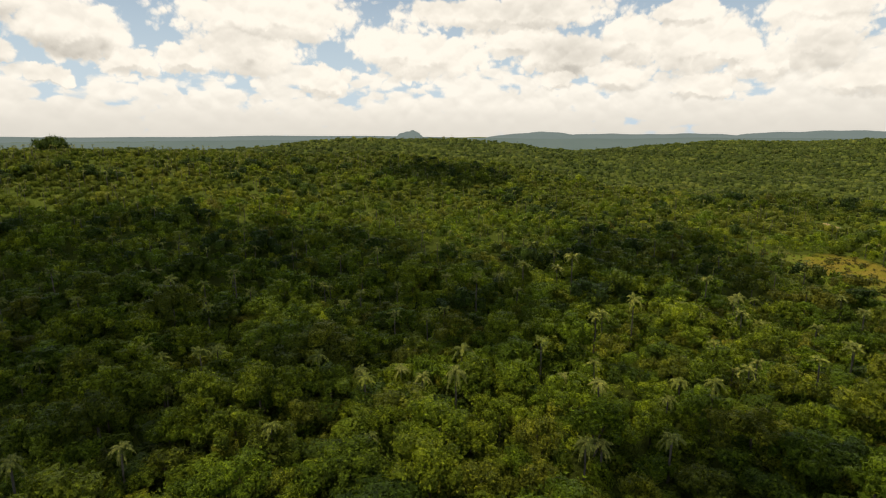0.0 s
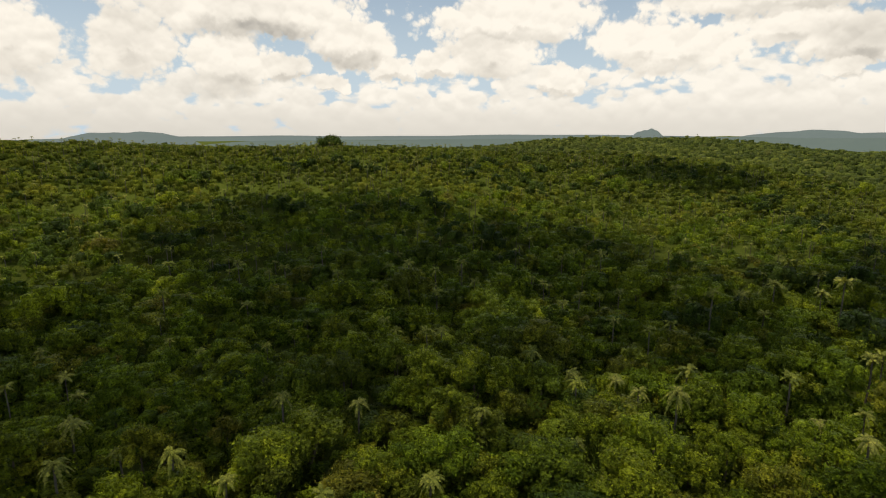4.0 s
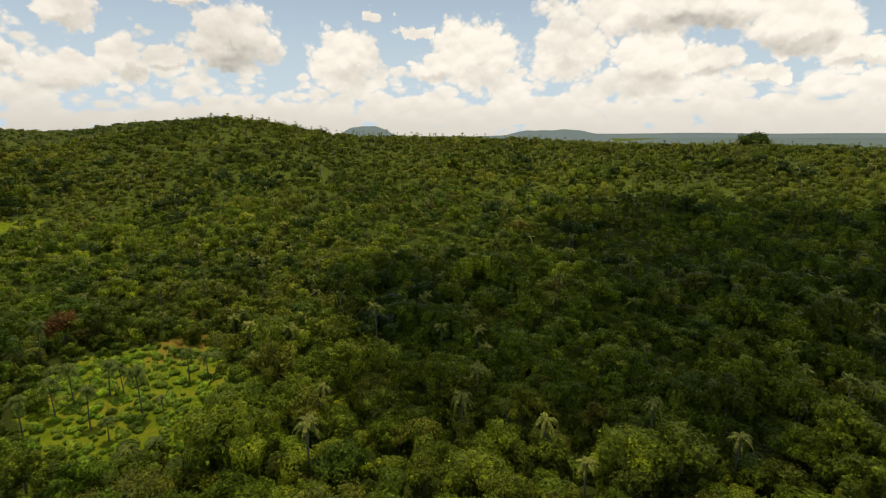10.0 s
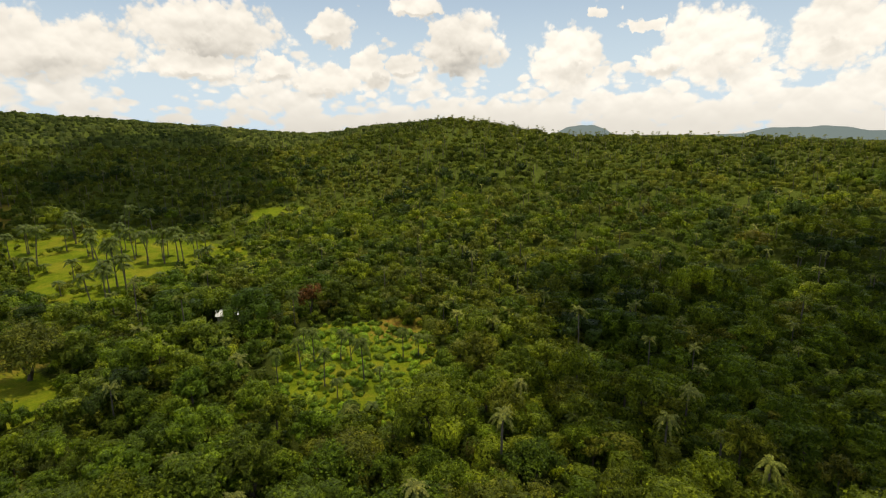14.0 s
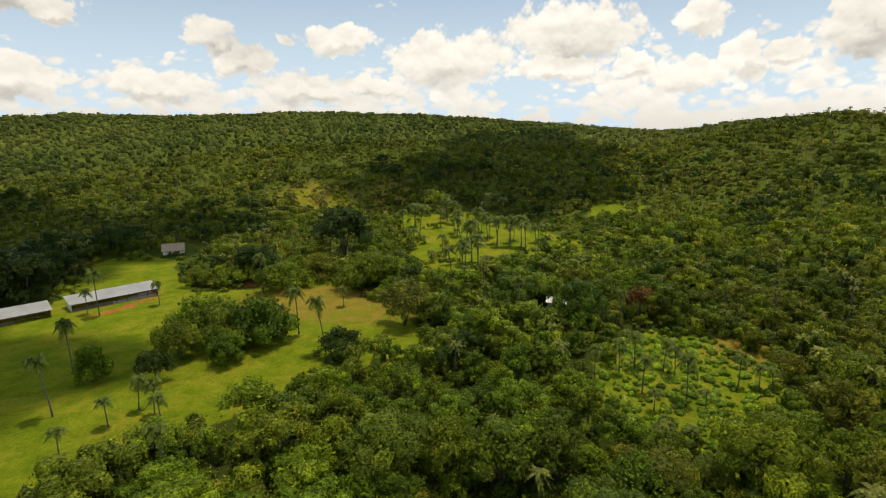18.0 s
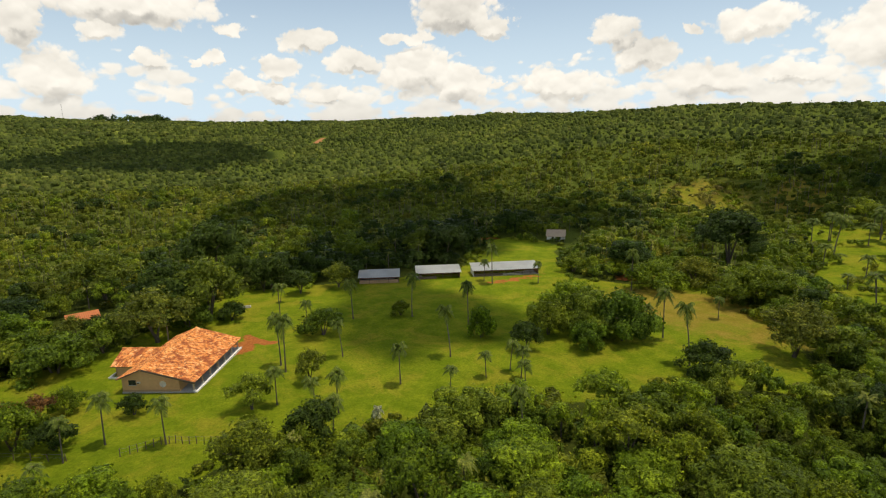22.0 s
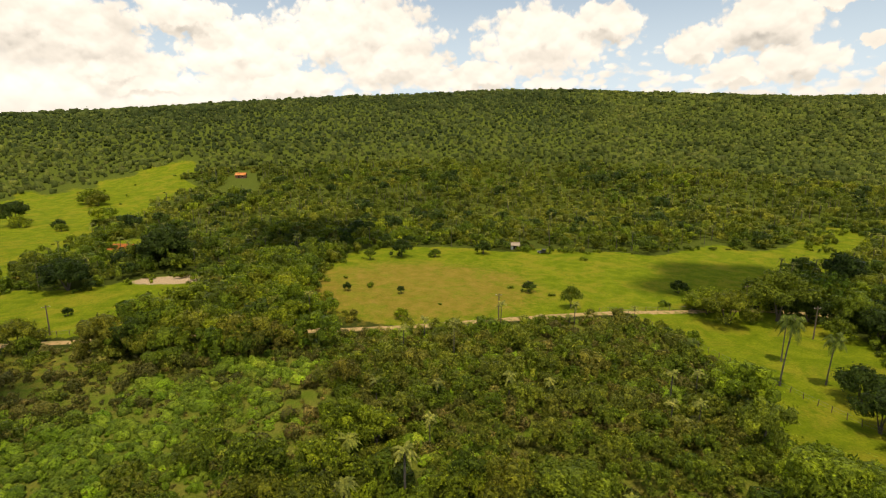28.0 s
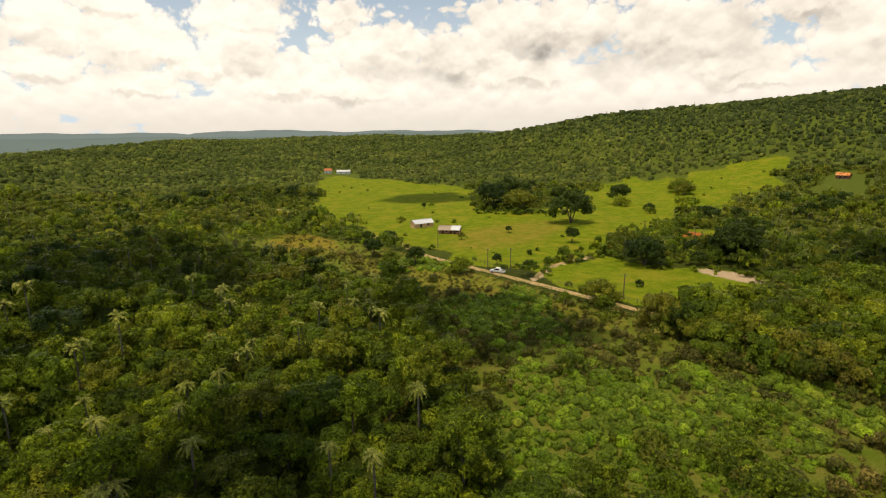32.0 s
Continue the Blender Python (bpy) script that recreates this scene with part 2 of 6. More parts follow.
def foliage(name, *stops, gloss=0.55, through_light=0.2, spec=0.15, grain_size=2.4, relief=0.6, contrast=1.0, gaps=0.0):
    """Leaves: colour by tree, shade by leaf, with gaps between the sprays."""
    m, n = material(name)
    tint = n.add("ShaderNodeAttribute", attribute_name="tint").outputs["Fac"]
    ob = n.add("ShaderNodeObjectInfo").outputs["Random"]
    pick = n.math("FRACT", n.math("ADD", tint, ob))
    colour = n.ramp(pick, *stops)
    leaf = n.add("ShaderNodeNewGeometry").outputs["Random Per Island"]
    p = world_pos(n)
    grain = n.noise(p, grain_size * 0.3, 2)
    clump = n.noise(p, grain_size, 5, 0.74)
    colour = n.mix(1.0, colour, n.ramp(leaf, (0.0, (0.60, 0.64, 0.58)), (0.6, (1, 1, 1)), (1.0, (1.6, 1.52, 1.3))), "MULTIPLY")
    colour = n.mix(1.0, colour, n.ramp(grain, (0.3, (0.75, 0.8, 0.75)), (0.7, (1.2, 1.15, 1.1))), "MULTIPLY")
    # the bump's noise also paints shaded hollows and lit clumps into the colour
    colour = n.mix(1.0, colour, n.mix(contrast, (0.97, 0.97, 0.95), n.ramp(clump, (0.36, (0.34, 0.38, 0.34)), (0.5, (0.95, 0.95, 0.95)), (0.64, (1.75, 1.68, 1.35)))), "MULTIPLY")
    stand_tone = n.noise(p, 0.011, 4, 0.6)
    colour = n.mix(1.0, colour, n.ramp(stand_tone, (0.34, (0.70, 0.74, 0.74)), (0.5, (0.98, 0.98, 0.98)), (0.66, (1.28, 1.22, 1.14))), "MULTIPLY")
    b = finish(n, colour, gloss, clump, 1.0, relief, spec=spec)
    t = n.add("ShaderNodeBsdfTranslucent", n.mix(1.0, colour, (1.3, 1.3, 0.6), "MULTIPLY"))
    leafy = n.add("ShaderNodeMixShader", through_light, b, t)
    if gaps:
        hole = n.range(n.noise(p, 2.3, 3, 0.7), gaps - 0.03, gaps + 0.03)
        leafy = n.add("ShaderNodeMixShader", hole, n.add("ShaderNodeBsdfTransparent"), leafy)
    output(n, leafy)
    return m


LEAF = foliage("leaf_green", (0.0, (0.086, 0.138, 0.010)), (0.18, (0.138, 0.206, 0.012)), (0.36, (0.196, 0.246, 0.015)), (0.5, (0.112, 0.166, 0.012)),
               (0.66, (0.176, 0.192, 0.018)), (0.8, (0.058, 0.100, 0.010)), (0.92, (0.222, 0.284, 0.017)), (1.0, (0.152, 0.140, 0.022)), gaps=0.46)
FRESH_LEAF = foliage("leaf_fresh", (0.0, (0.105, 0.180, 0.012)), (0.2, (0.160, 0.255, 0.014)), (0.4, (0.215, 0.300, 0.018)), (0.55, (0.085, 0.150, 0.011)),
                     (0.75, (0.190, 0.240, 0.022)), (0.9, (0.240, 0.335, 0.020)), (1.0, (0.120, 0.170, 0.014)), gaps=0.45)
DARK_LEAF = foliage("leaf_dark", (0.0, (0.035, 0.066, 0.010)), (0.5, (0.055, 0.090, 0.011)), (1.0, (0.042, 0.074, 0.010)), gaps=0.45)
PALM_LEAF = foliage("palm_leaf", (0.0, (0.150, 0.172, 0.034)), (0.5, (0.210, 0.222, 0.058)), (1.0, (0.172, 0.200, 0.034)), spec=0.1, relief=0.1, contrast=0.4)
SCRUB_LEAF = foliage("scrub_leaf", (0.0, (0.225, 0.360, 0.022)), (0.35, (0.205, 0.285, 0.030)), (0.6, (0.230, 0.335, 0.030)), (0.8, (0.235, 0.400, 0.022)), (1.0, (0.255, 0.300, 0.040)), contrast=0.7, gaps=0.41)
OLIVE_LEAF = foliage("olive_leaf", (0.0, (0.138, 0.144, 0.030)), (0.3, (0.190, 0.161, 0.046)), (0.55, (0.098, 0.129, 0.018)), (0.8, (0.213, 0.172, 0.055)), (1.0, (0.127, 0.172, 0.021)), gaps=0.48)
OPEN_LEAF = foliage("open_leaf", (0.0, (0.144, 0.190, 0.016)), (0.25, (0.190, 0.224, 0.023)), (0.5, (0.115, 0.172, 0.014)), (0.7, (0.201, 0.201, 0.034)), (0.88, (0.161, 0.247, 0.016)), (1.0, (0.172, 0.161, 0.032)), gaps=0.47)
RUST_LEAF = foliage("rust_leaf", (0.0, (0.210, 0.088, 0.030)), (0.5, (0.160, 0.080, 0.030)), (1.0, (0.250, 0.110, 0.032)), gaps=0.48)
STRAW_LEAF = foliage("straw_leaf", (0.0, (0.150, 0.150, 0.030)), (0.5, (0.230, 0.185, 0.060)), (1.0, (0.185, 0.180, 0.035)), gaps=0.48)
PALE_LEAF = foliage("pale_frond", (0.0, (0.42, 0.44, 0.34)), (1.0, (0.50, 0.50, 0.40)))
# far leaves greyer, bluer and flatter: distance haze put into the base colour
FAR_HAZY_LEAF = foliage("far_hazy_canopy", (0.0, (0.094, 0.124, 0.030)), (0.2, (0.116, 0.145, 0.034)), (0.4, (0.080, 0.108, 0.027)), (0.55, (0.106, 0.133, 0.032)), (0.75, (0.128, 0.150, 0.036)), (0.9, (0.070, 0.096, 0.026)), (1.0, (0.110, 0.122, 0.034)), through_light=0.15, spec=0.05, gloss=0.7, grain_size=0.8, relief=0.4, contrast=0.35)
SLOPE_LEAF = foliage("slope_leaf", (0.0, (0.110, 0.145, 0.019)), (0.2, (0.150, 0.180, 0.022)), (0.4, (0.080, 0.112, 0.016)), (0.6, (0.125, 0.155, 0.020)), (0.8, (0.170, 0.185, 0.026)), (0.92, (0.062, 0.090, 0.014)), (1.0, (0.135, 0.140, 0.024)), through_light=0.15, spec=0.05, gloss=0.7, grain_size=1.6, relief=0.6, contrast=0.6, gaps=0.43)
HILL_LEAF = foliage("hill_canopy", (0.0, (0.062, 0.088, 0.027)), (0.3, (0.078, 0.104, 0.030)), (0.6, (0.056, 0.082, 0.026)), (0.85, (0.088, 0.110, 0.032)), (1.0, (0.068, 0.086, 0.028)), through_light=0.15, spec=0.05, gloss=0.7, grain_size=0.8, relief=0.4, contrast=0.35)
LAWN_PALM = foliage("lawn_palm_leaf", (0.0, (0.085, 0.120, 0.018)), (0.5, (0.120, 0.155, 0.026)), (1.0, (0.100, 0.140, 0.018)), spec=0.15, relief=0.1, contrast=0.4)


def bark_material(name, dark, light, scale):
    m, n = material(name)
    p = world_pos(n)
    g = n.noise(p, scale, 4)
    b = n.noise(p, scale * 6, 3)
    output(n, finish(n, n.mix(g, dark, light), 0.9, b, 0.6, 0.03))
    return m


BARK = bark_material("bark", (0.045, 0.034, 0.024), (0.16, 0.13, 0.10), 1.3)
PALM_BARK = bark_material("palm_bark", (0.07, 0.058, 0.045), (0.20, 0.17, 0.13), 2.0)


def ground_material():
    m, n = material("ground")
    p = world_pos(n)
    zone = {k: n.add("ShaderNodeAttribute", attribute_name=k).outputs["Fac"] for k in ("grass", "dry", "soil", "sand", "weeds", "wood")}
    big, mid, fine = n.noise(p, 0.045, 5, 0.6), n.noise(p, 0.25, 5, 0.6), n.noise(p, 2.2, 5, 0.7)
    floor = n.mix(mid, (0.026, 0.038, 0.007), (0.060, 0.072, 0.013))
    floor = n.mix(zone["wood"], floor, n.mix(fine, (0.060, 0.084, 0.014), (0.115, 0.140, 0.022)))
    worn = n.noise(p, 0.09, 6, 0.7, 0.6)
    lawn = n.mix(n.range(mid, 0.35, 0.68), (0.112, 0.158, 0.008), (0.180, 0.216, 0.013))
    lawn = n.mix(n.range(worn, 0.46, 0.65, 0, 0.75), lawn, (0.245, 0.222, 0.022))
    lawn = n.mix(n.range(n.noise(p, 0.7, 6, 0.75), 0.56, 0.68, 0, 0.6), lawn, (0.075, 0.110, 0.010))
    rank = n.mix(n.range(mid, 0.3, 0.7), (0.098, 0.145, 0.014), (0.172, 0.168, 0.032))
    straw = n.mix(n.range(mid, 0.3, 0.7), (0.190, 0.158, 0.020), (0.265, 0.190, 0.036))
    straw = n.mix(n.range(worn, 0.38, 0.52, 0.6, 0), straw, (0.160, 0.190, 0.014))
    red = n.mix(fine, (0.27, 0.085, 0.026), (0.46, 0.160, 0.048))
    pale = n.mix(fine, (0.36, 0.25, 0.15), (0.56, 0.42, 0.28))
    ragged = n.math("MULTIPLY", n.math("SUBTRACT", n.noise(p, 0.5, 6, 0.72), 0.5), 1.1)
    edge = lambda k, lo, hi: n.range(n.math("ADD", zone[k], ragged), lo, hi)
    c = n.mix(edge("grass", 0.35, 0.6), floor, lawn)
    c = n.mix(edge("weeds", 0.35, 0.7), c, rank)
    c = n.mix(edge("dry", 0.3, 0.8), c, straw)
    c = n.mix(edge("soil", 0.42, 0.66), c, red)
    c = n.mix(edge("sand", 0.42, 0.66), c, pale)
    c = n.mix(1.0, c, n.ramp(fine, (0.25, (0.62, 0.66, 0.6)), (0.75, (1.3, 1.28, 1.2))), "MULTIPLY")
    output(n, finish(n, c, 0.95, n.noise(p, 3.0, 6, 0.75), 0.9, 0.35, spec=0.03))
    return m


GROUND = ground_material()


def sandy_material():
    m, n = material("sandy_earth")
    p = world_pos(n)
    c = n.mix(n.noise(p, 0.35, 5, 0.65), (0.30, 0.19, 0.08), (0.52, 0.36, 0.18))
    c = n.mix(n.range(n.noise(p, 0.8, 5, 0.7), 0.46, 0.60, 0, 0.85), c, (0.15, 0.16, 0.03))
    output(n, finish(n, c, 0.95, n.noise(p, 5, 5, 0.7), 0.5, 0.08, spec=0.1))
    return m


SANDY = sandy_material()


def red_earth_material():
    m, n = material("red_earth")
    p = world_pos(n)
    c = n.mix(n.noise(p, 0.2, 5, 0.65), (0.24, 0.10, 0.04), (0.42, 0.20, 0.09))
    output(n, finish(n, c, 0.95, n.noise(p, 2, 5, 0.7), 0.5, 0.1, spec=0.05))
    return m


RED_EARTH = red_earth_material()


# ---- the lie of the land: a flat farm basin ringed by wooded slopes ----
EYE_Z = 45.0
SKYLINE = [(0, -0.2), (6, -0.1), (12, -0.3), (18, -0.7), (25, -1.0), (37, -0.8), (50, -0.5), (62, -0.2), (72, 0.0), (76, 0.2),
           (80, 1.0), (83, 1.6), (87, 2.0), (92, 1.6), (97, 1.0), (101, 0.6), (106, 1.1), (112, 1.5), (118, 1.9), (125, 2.5),
           (135, 2.5), (150, 2.5), (160, 2.1), (170, 1.9), (180, 1.6), (190, 1.8), (200, 2.0), (206, 2.3), (212, 3.0), (220, 3.4),
           (232, 4.05), (245, 4.5), (257, 4.0), (270, 3.2), (283, 2.4), (290, 1.7), (295, 1.0), (300, -0.1), (333, -0.6), (345, -1.5), (352, -0.8)]
CREST = [(0, 700), (25, 450), (62, 450), (86, 420), (102, 600), (150, 700), (178, 1200), (204, 1400), (230, 1000),
         (273, 850), (295, 850), (312, 1500), (333, 1400), (345, 800)]
FOOT = [(0, 110), (60, 120), (86, 140), (110, 190), (150, 230), (273, 260), (290, 400), (312, 700), (333, 500), (350, 130)]


def ringed(table, az):
    xs = [a for a, v in table]
    ys = [v for a, v in table]
    return np.interp(np.asarray(az) % 360, xs + [xs[0] + 360], ys + [ys[0]])


def ease(v):
    v = np.clip(v, 0, 1)
    return v * v * (3 - 2 * v)


_ring = np.arange(0, 360, 1.0)
_soft = np.exp(-0.5 * (np.arange(-8, 9) / 1.6) ** 2)
_soft /= _soft.sum()


def smoothed(table):
    v = ringed(table, _ring)
    return np.convolve(np.concatenate([v[-8:], v, v[:8]]), _soft, "valid")


CREST_R, FOOT_R, SKY_E = smoothed(CREST), smoothed(FOOT), smoothed(SKYLINE)


def at_ring(values, az):
    return np.interp(np.asarray(az) % 360, np.arange(361), np.append(values, values[0]))


def height(x, y):
    """Ground height at x, y."""
    x, y = np.asarray(x, float), np.asarray(y, float)
    r = np.hypot(x, y)
    az = np.degrees(np.arctan2(-x, y))
    crest, foot, sky = at_ring(CREST_R, az), at_ring(FOOT_R, az), at_ring(SKY_E, az)
    top = EYE_Z + crest * np.tan(np.radians(sky)) - 5.5
    z = top * ease((r - foot) / (crest - foot)) - (top + 25) * ease((r - crest) / 700)
    z = z + 45 * ease((r - 2200) / 2600)
    roll = np.sin(x * 0.021 + 1.3) * np.sin(y * 0.017 + 0.4) + 0.6 * np.sin(x * 0.009 - y * 0.013)
    return z + roll * 2.2 * ease((r - 200) / 400) + 0.25 * np.sin(x * 0.07) * np.sin(y * 0.06)


# ---- clearings, in plan ----
LAWN = [(106, -90), (97.5, -121), (86, -129), (73, -126), (54, -116), (38, -126), (30, -144), (21, -151), (17, -166), (-24, -167),
        (-61, -168), (-90, -216), (-116, -197), (-100, -171), (-87, -150), (-99, -134), (-119, -132), (-121, -118), (-108, -84),
        (-90, -62), (-69, -71), (-54, -71), (-46, -74), (-37, -77), (-19, -78), (-9, -76), (8, -75), (14, -71), (22, -69), (33, -69), (45, -72), (56, -77), (68, -84), (85, -88)]
PALM_LAWN = [(-233, -186), (-227, -159), (-240, -141), (-244, -110), (-215, -76), (-196, -72), (-168, -81), (-150, -85), (-133, -79), (-134, -88), (-158, -119), (-196, -153)]
PATCH = [(-285, -94), (-283, -70), (-255, -66), (-250, -79)]
THICKET = [(-112, -32), (-124, -24), (-126, -12), (-114, 1), (-98, 4), (-85, 1), (-78, -7), (-80, -18), (-89, -26), (-100, -30)]
FIELD_DRY = [(172, -20), (200, -32), (207, -54), (208, -78), (172, -113), (152, -190), (163, -235), (155, -285), (136, -254), (118, -157), (102, -131), (107, -90), (112, -65), (117, -34), (135, -16)]
FIELD_GREEN = [(190, 69), (180, 45), (189, 18), (147, 16), (138, 31), (141, 62), (154, 77)]
PASTURE = [(218, 270), (327, 391), (402, 443), (382, 329), (361, 239), (250, 161), (266, 131), (415, 156), (470, 90), (497, 44), (434, 33), (287, 66), (263, 70), (201, 74), (154, 77), (151, 95), (163, 147), (177, 204)]
SCRUB = [(128, 205), (146, 190), (154, 150), (147, 120), (138, 78), (130, 38), (116, -11), (93, -14), (75, -12), (52, 29), (71, 47), (92, 72), (106, 98), (112, 140), (116, 175)]
ROAD = [(196, 272), (175, 199), (164, 148), (151, 120), (143.7, 86), (139, 60), (135.2, 41.5), (129.3, 12.6), (123, -12), (117.4, -35), (112, -65), (106.8, -89.7), (103, -101), (98, -121), (88, -135), (70, -150)]
LOW_WOOD = [(116, -13), (93, -15), (75, -13), (58, -20), (44, -36), (38, -52), (42, -62), (57, -73), (72, -84), (88, -88), (104, -84), (109, -62), (114, -34)]
GROVE = [(20, -168), (-62, -168), (-92, -222), (-120, -224), (-110, -250), (-60, -245), (-10, -215)]
DRY_SLOPE = [(-222, -259), (-257, -250), (-216, -208), (-197, -225)]
GLADE = [(174, -262), (160, -274), (126, -212), (140, -208)]
EARTH = [(234, 60), (262, 64), (270, 44), (248, 36), (228, 40)]
CLEAR = [EARTH, DRY_SLOPE, GLADE, LAWN, PALM_LAWN, PATCH, THICKET, FIELD_DRY, FIELD_GREEN, PASTURE]
# yards round the buildings that stand among trees: centre, reach, and how far the trees stay low towards the middle of the basin
YARDS = [(94, -201, 8, 26), (48, -149, 7, 14), (-129, -50, 4, 8), (418, 2, 12, 40), (425, 468, 22, 60), (-116, -203, 9, 26), (180, -104, 4, 5), (-129, -28, 5, 12), (-95, -10, 8, 10), (432, -2, 8, 20), (-5, -640, 9, 40), (-30, -166, 8, 4), (-48, -165, 8, 4), (-72, -163, 9, 4)]


_r = np.arange(450.0, 1100.0, 2.0)
_a = radians(175.2)
_up = np.nonzero(height(-math.sin(_a) * _r, math.cos(_a) * _r) > 42)[0]
_r = float(_r[_up[0]]) if len(_up) else 800.0
SCAR = [(-math.sin(_a + 0.006) * (_r - 34), math.cos(_a + 0.006) * (_r - 34)), (-math.sin(_a) * _r, math.cos(_a) * _r), (-math.sin(_a - 0.008) * (_r + 26), math.cos(_a - 0.008) * (_r + 26))]


def inside(poly, x, y):
    hit = np.zeros(np.shape(x), bool)
    for (x0, y0), (x1, y1) in zip(poly, poly[1:] + poly[:1]):
        cross = (y0 > y) != (y1 > y)
        hit ^= cross & (x < (x1 - x0) * (y - y0) / ((y1 - y0) or 1e-9) + x0)
    return hit


def away(line, x, y, closed=False):
    """Distance in plan from a line of points."""
    best = np.full(np.shape(x), 1e9)
    for (x0, y0), (x1, y1) in zip(line, line[1:] + (line[:1] if closed else [])):
        dx, dy = x1 - x0, y1 - y0
        k = np.clip(((x - x0) * dx + (y - y0) * dy) / (dx * dx + dy * dy), 0, 1)
        best = np.minimum(best, np.hypot(x - x0 - k * dx, y - y0 - k * dy))
    return best


def ragged(x, y):
    """Shifts a plan so that the edges of the clearings wander."""
    k = ease((np.hypot(x, y) - 120) / 130)
    u = 6 * np.sin(y * 0.083 + 1.7 * np.sin(x * 0.041)) + 3.5 * np.sin(x * 0.21 + y * 0.13)
    v = 6 * np.sin(x * 0.077 + 1.5 * np.sin(y * 0.052) + 1) + 3.5 * np.sin(y * 0.19 - x * 0.15)
    return x + k * u, y + k * v


def soft_in(poly, x, y, blur):
    d = away(poly, x, y, True) * np.where(inside(poly, x, y), 1, -1)
    return ease(0.5 + d / (2 * blur))


def blob(x, y, cx, cy, rx, ry, turn=0.0):
    a = radians(turn)
    u, v = (x - cx) * math.cos(a) + (y - cy) * math.sin(a), (y - cy) * math.cos(a) - (x - cx) * math.sin(a)
    return ease(1.6 - np.hypot(u / rx, v / ry))


# ---- meshes out of arrays: a shape is (corners n x 3, faces m x 4) ----
def shape_of(quads):
    quads = np.asarray(quads, float)
    return quads.reshape(-1, 3), np.arange(len(quads) * 4).reshape(-1, 4)


def joined(shapes):
    verts, faces, n = [], [], 0
    for v, f in shapes:
        verts.append(v)
        faces.append(f + n)
        n += len(v)
    return np.concatenate(verts), np.concatenate(faces)


def shape_mesh(name, shape, mats, tint=None, which=None):
    v, f = shape
    me = bpy.data.meshes.new(name)
    me.vertices.add(len(v))
    me.vertices.foreach_set("co", np.ascontiguousarray(v, np.float32).ravel())
    me.loops.add(len(f) * 4)
    me.loops.foreach_set("vertex_index", np.ascontiguousarray(f, np.int32).ravel())
    me.polygons.add(len(f))
    me.polygons.foreach_set("loop_start", np.arange(0, len(f) * 4, 4, dtype=np.int32))
    me.polygons.foreach_set("use_smooth", np.ones(len(f), bool))
    for m in mats:
        me.materials.append(m)
    if which is not None:
        me.polygons.foreach_set("material_index", np.asarray(which, np.int32))
    if tint is not None:
        a = me.attributes.new("tint", "FLOAT", "FACE")
        a.data.foreach_set("value", np.asarray(tint, np.float32))
    me.update(calc_edges=True)
    return me


def quads_mesh(name, quads, mats):
    """quads: n x 4 x 3, each on corners of its own."""
    return shape_mesh(name, shape_of(quads), mats)


def patches(x, y):
    """Where bright weeds crowd together (above zero) and where dry grass is open (below)."""
    return np.sin(x * 0.085 + 1.9 * np.sin(y * 0.07)) + 0.8 * np.sin(y * 0.11 + x * 0.04 + 2.0) + 0.5 * np.sin(x * 0.31 - y * 0.27) - 0.011 * (np.hypot(x, y) - 85)


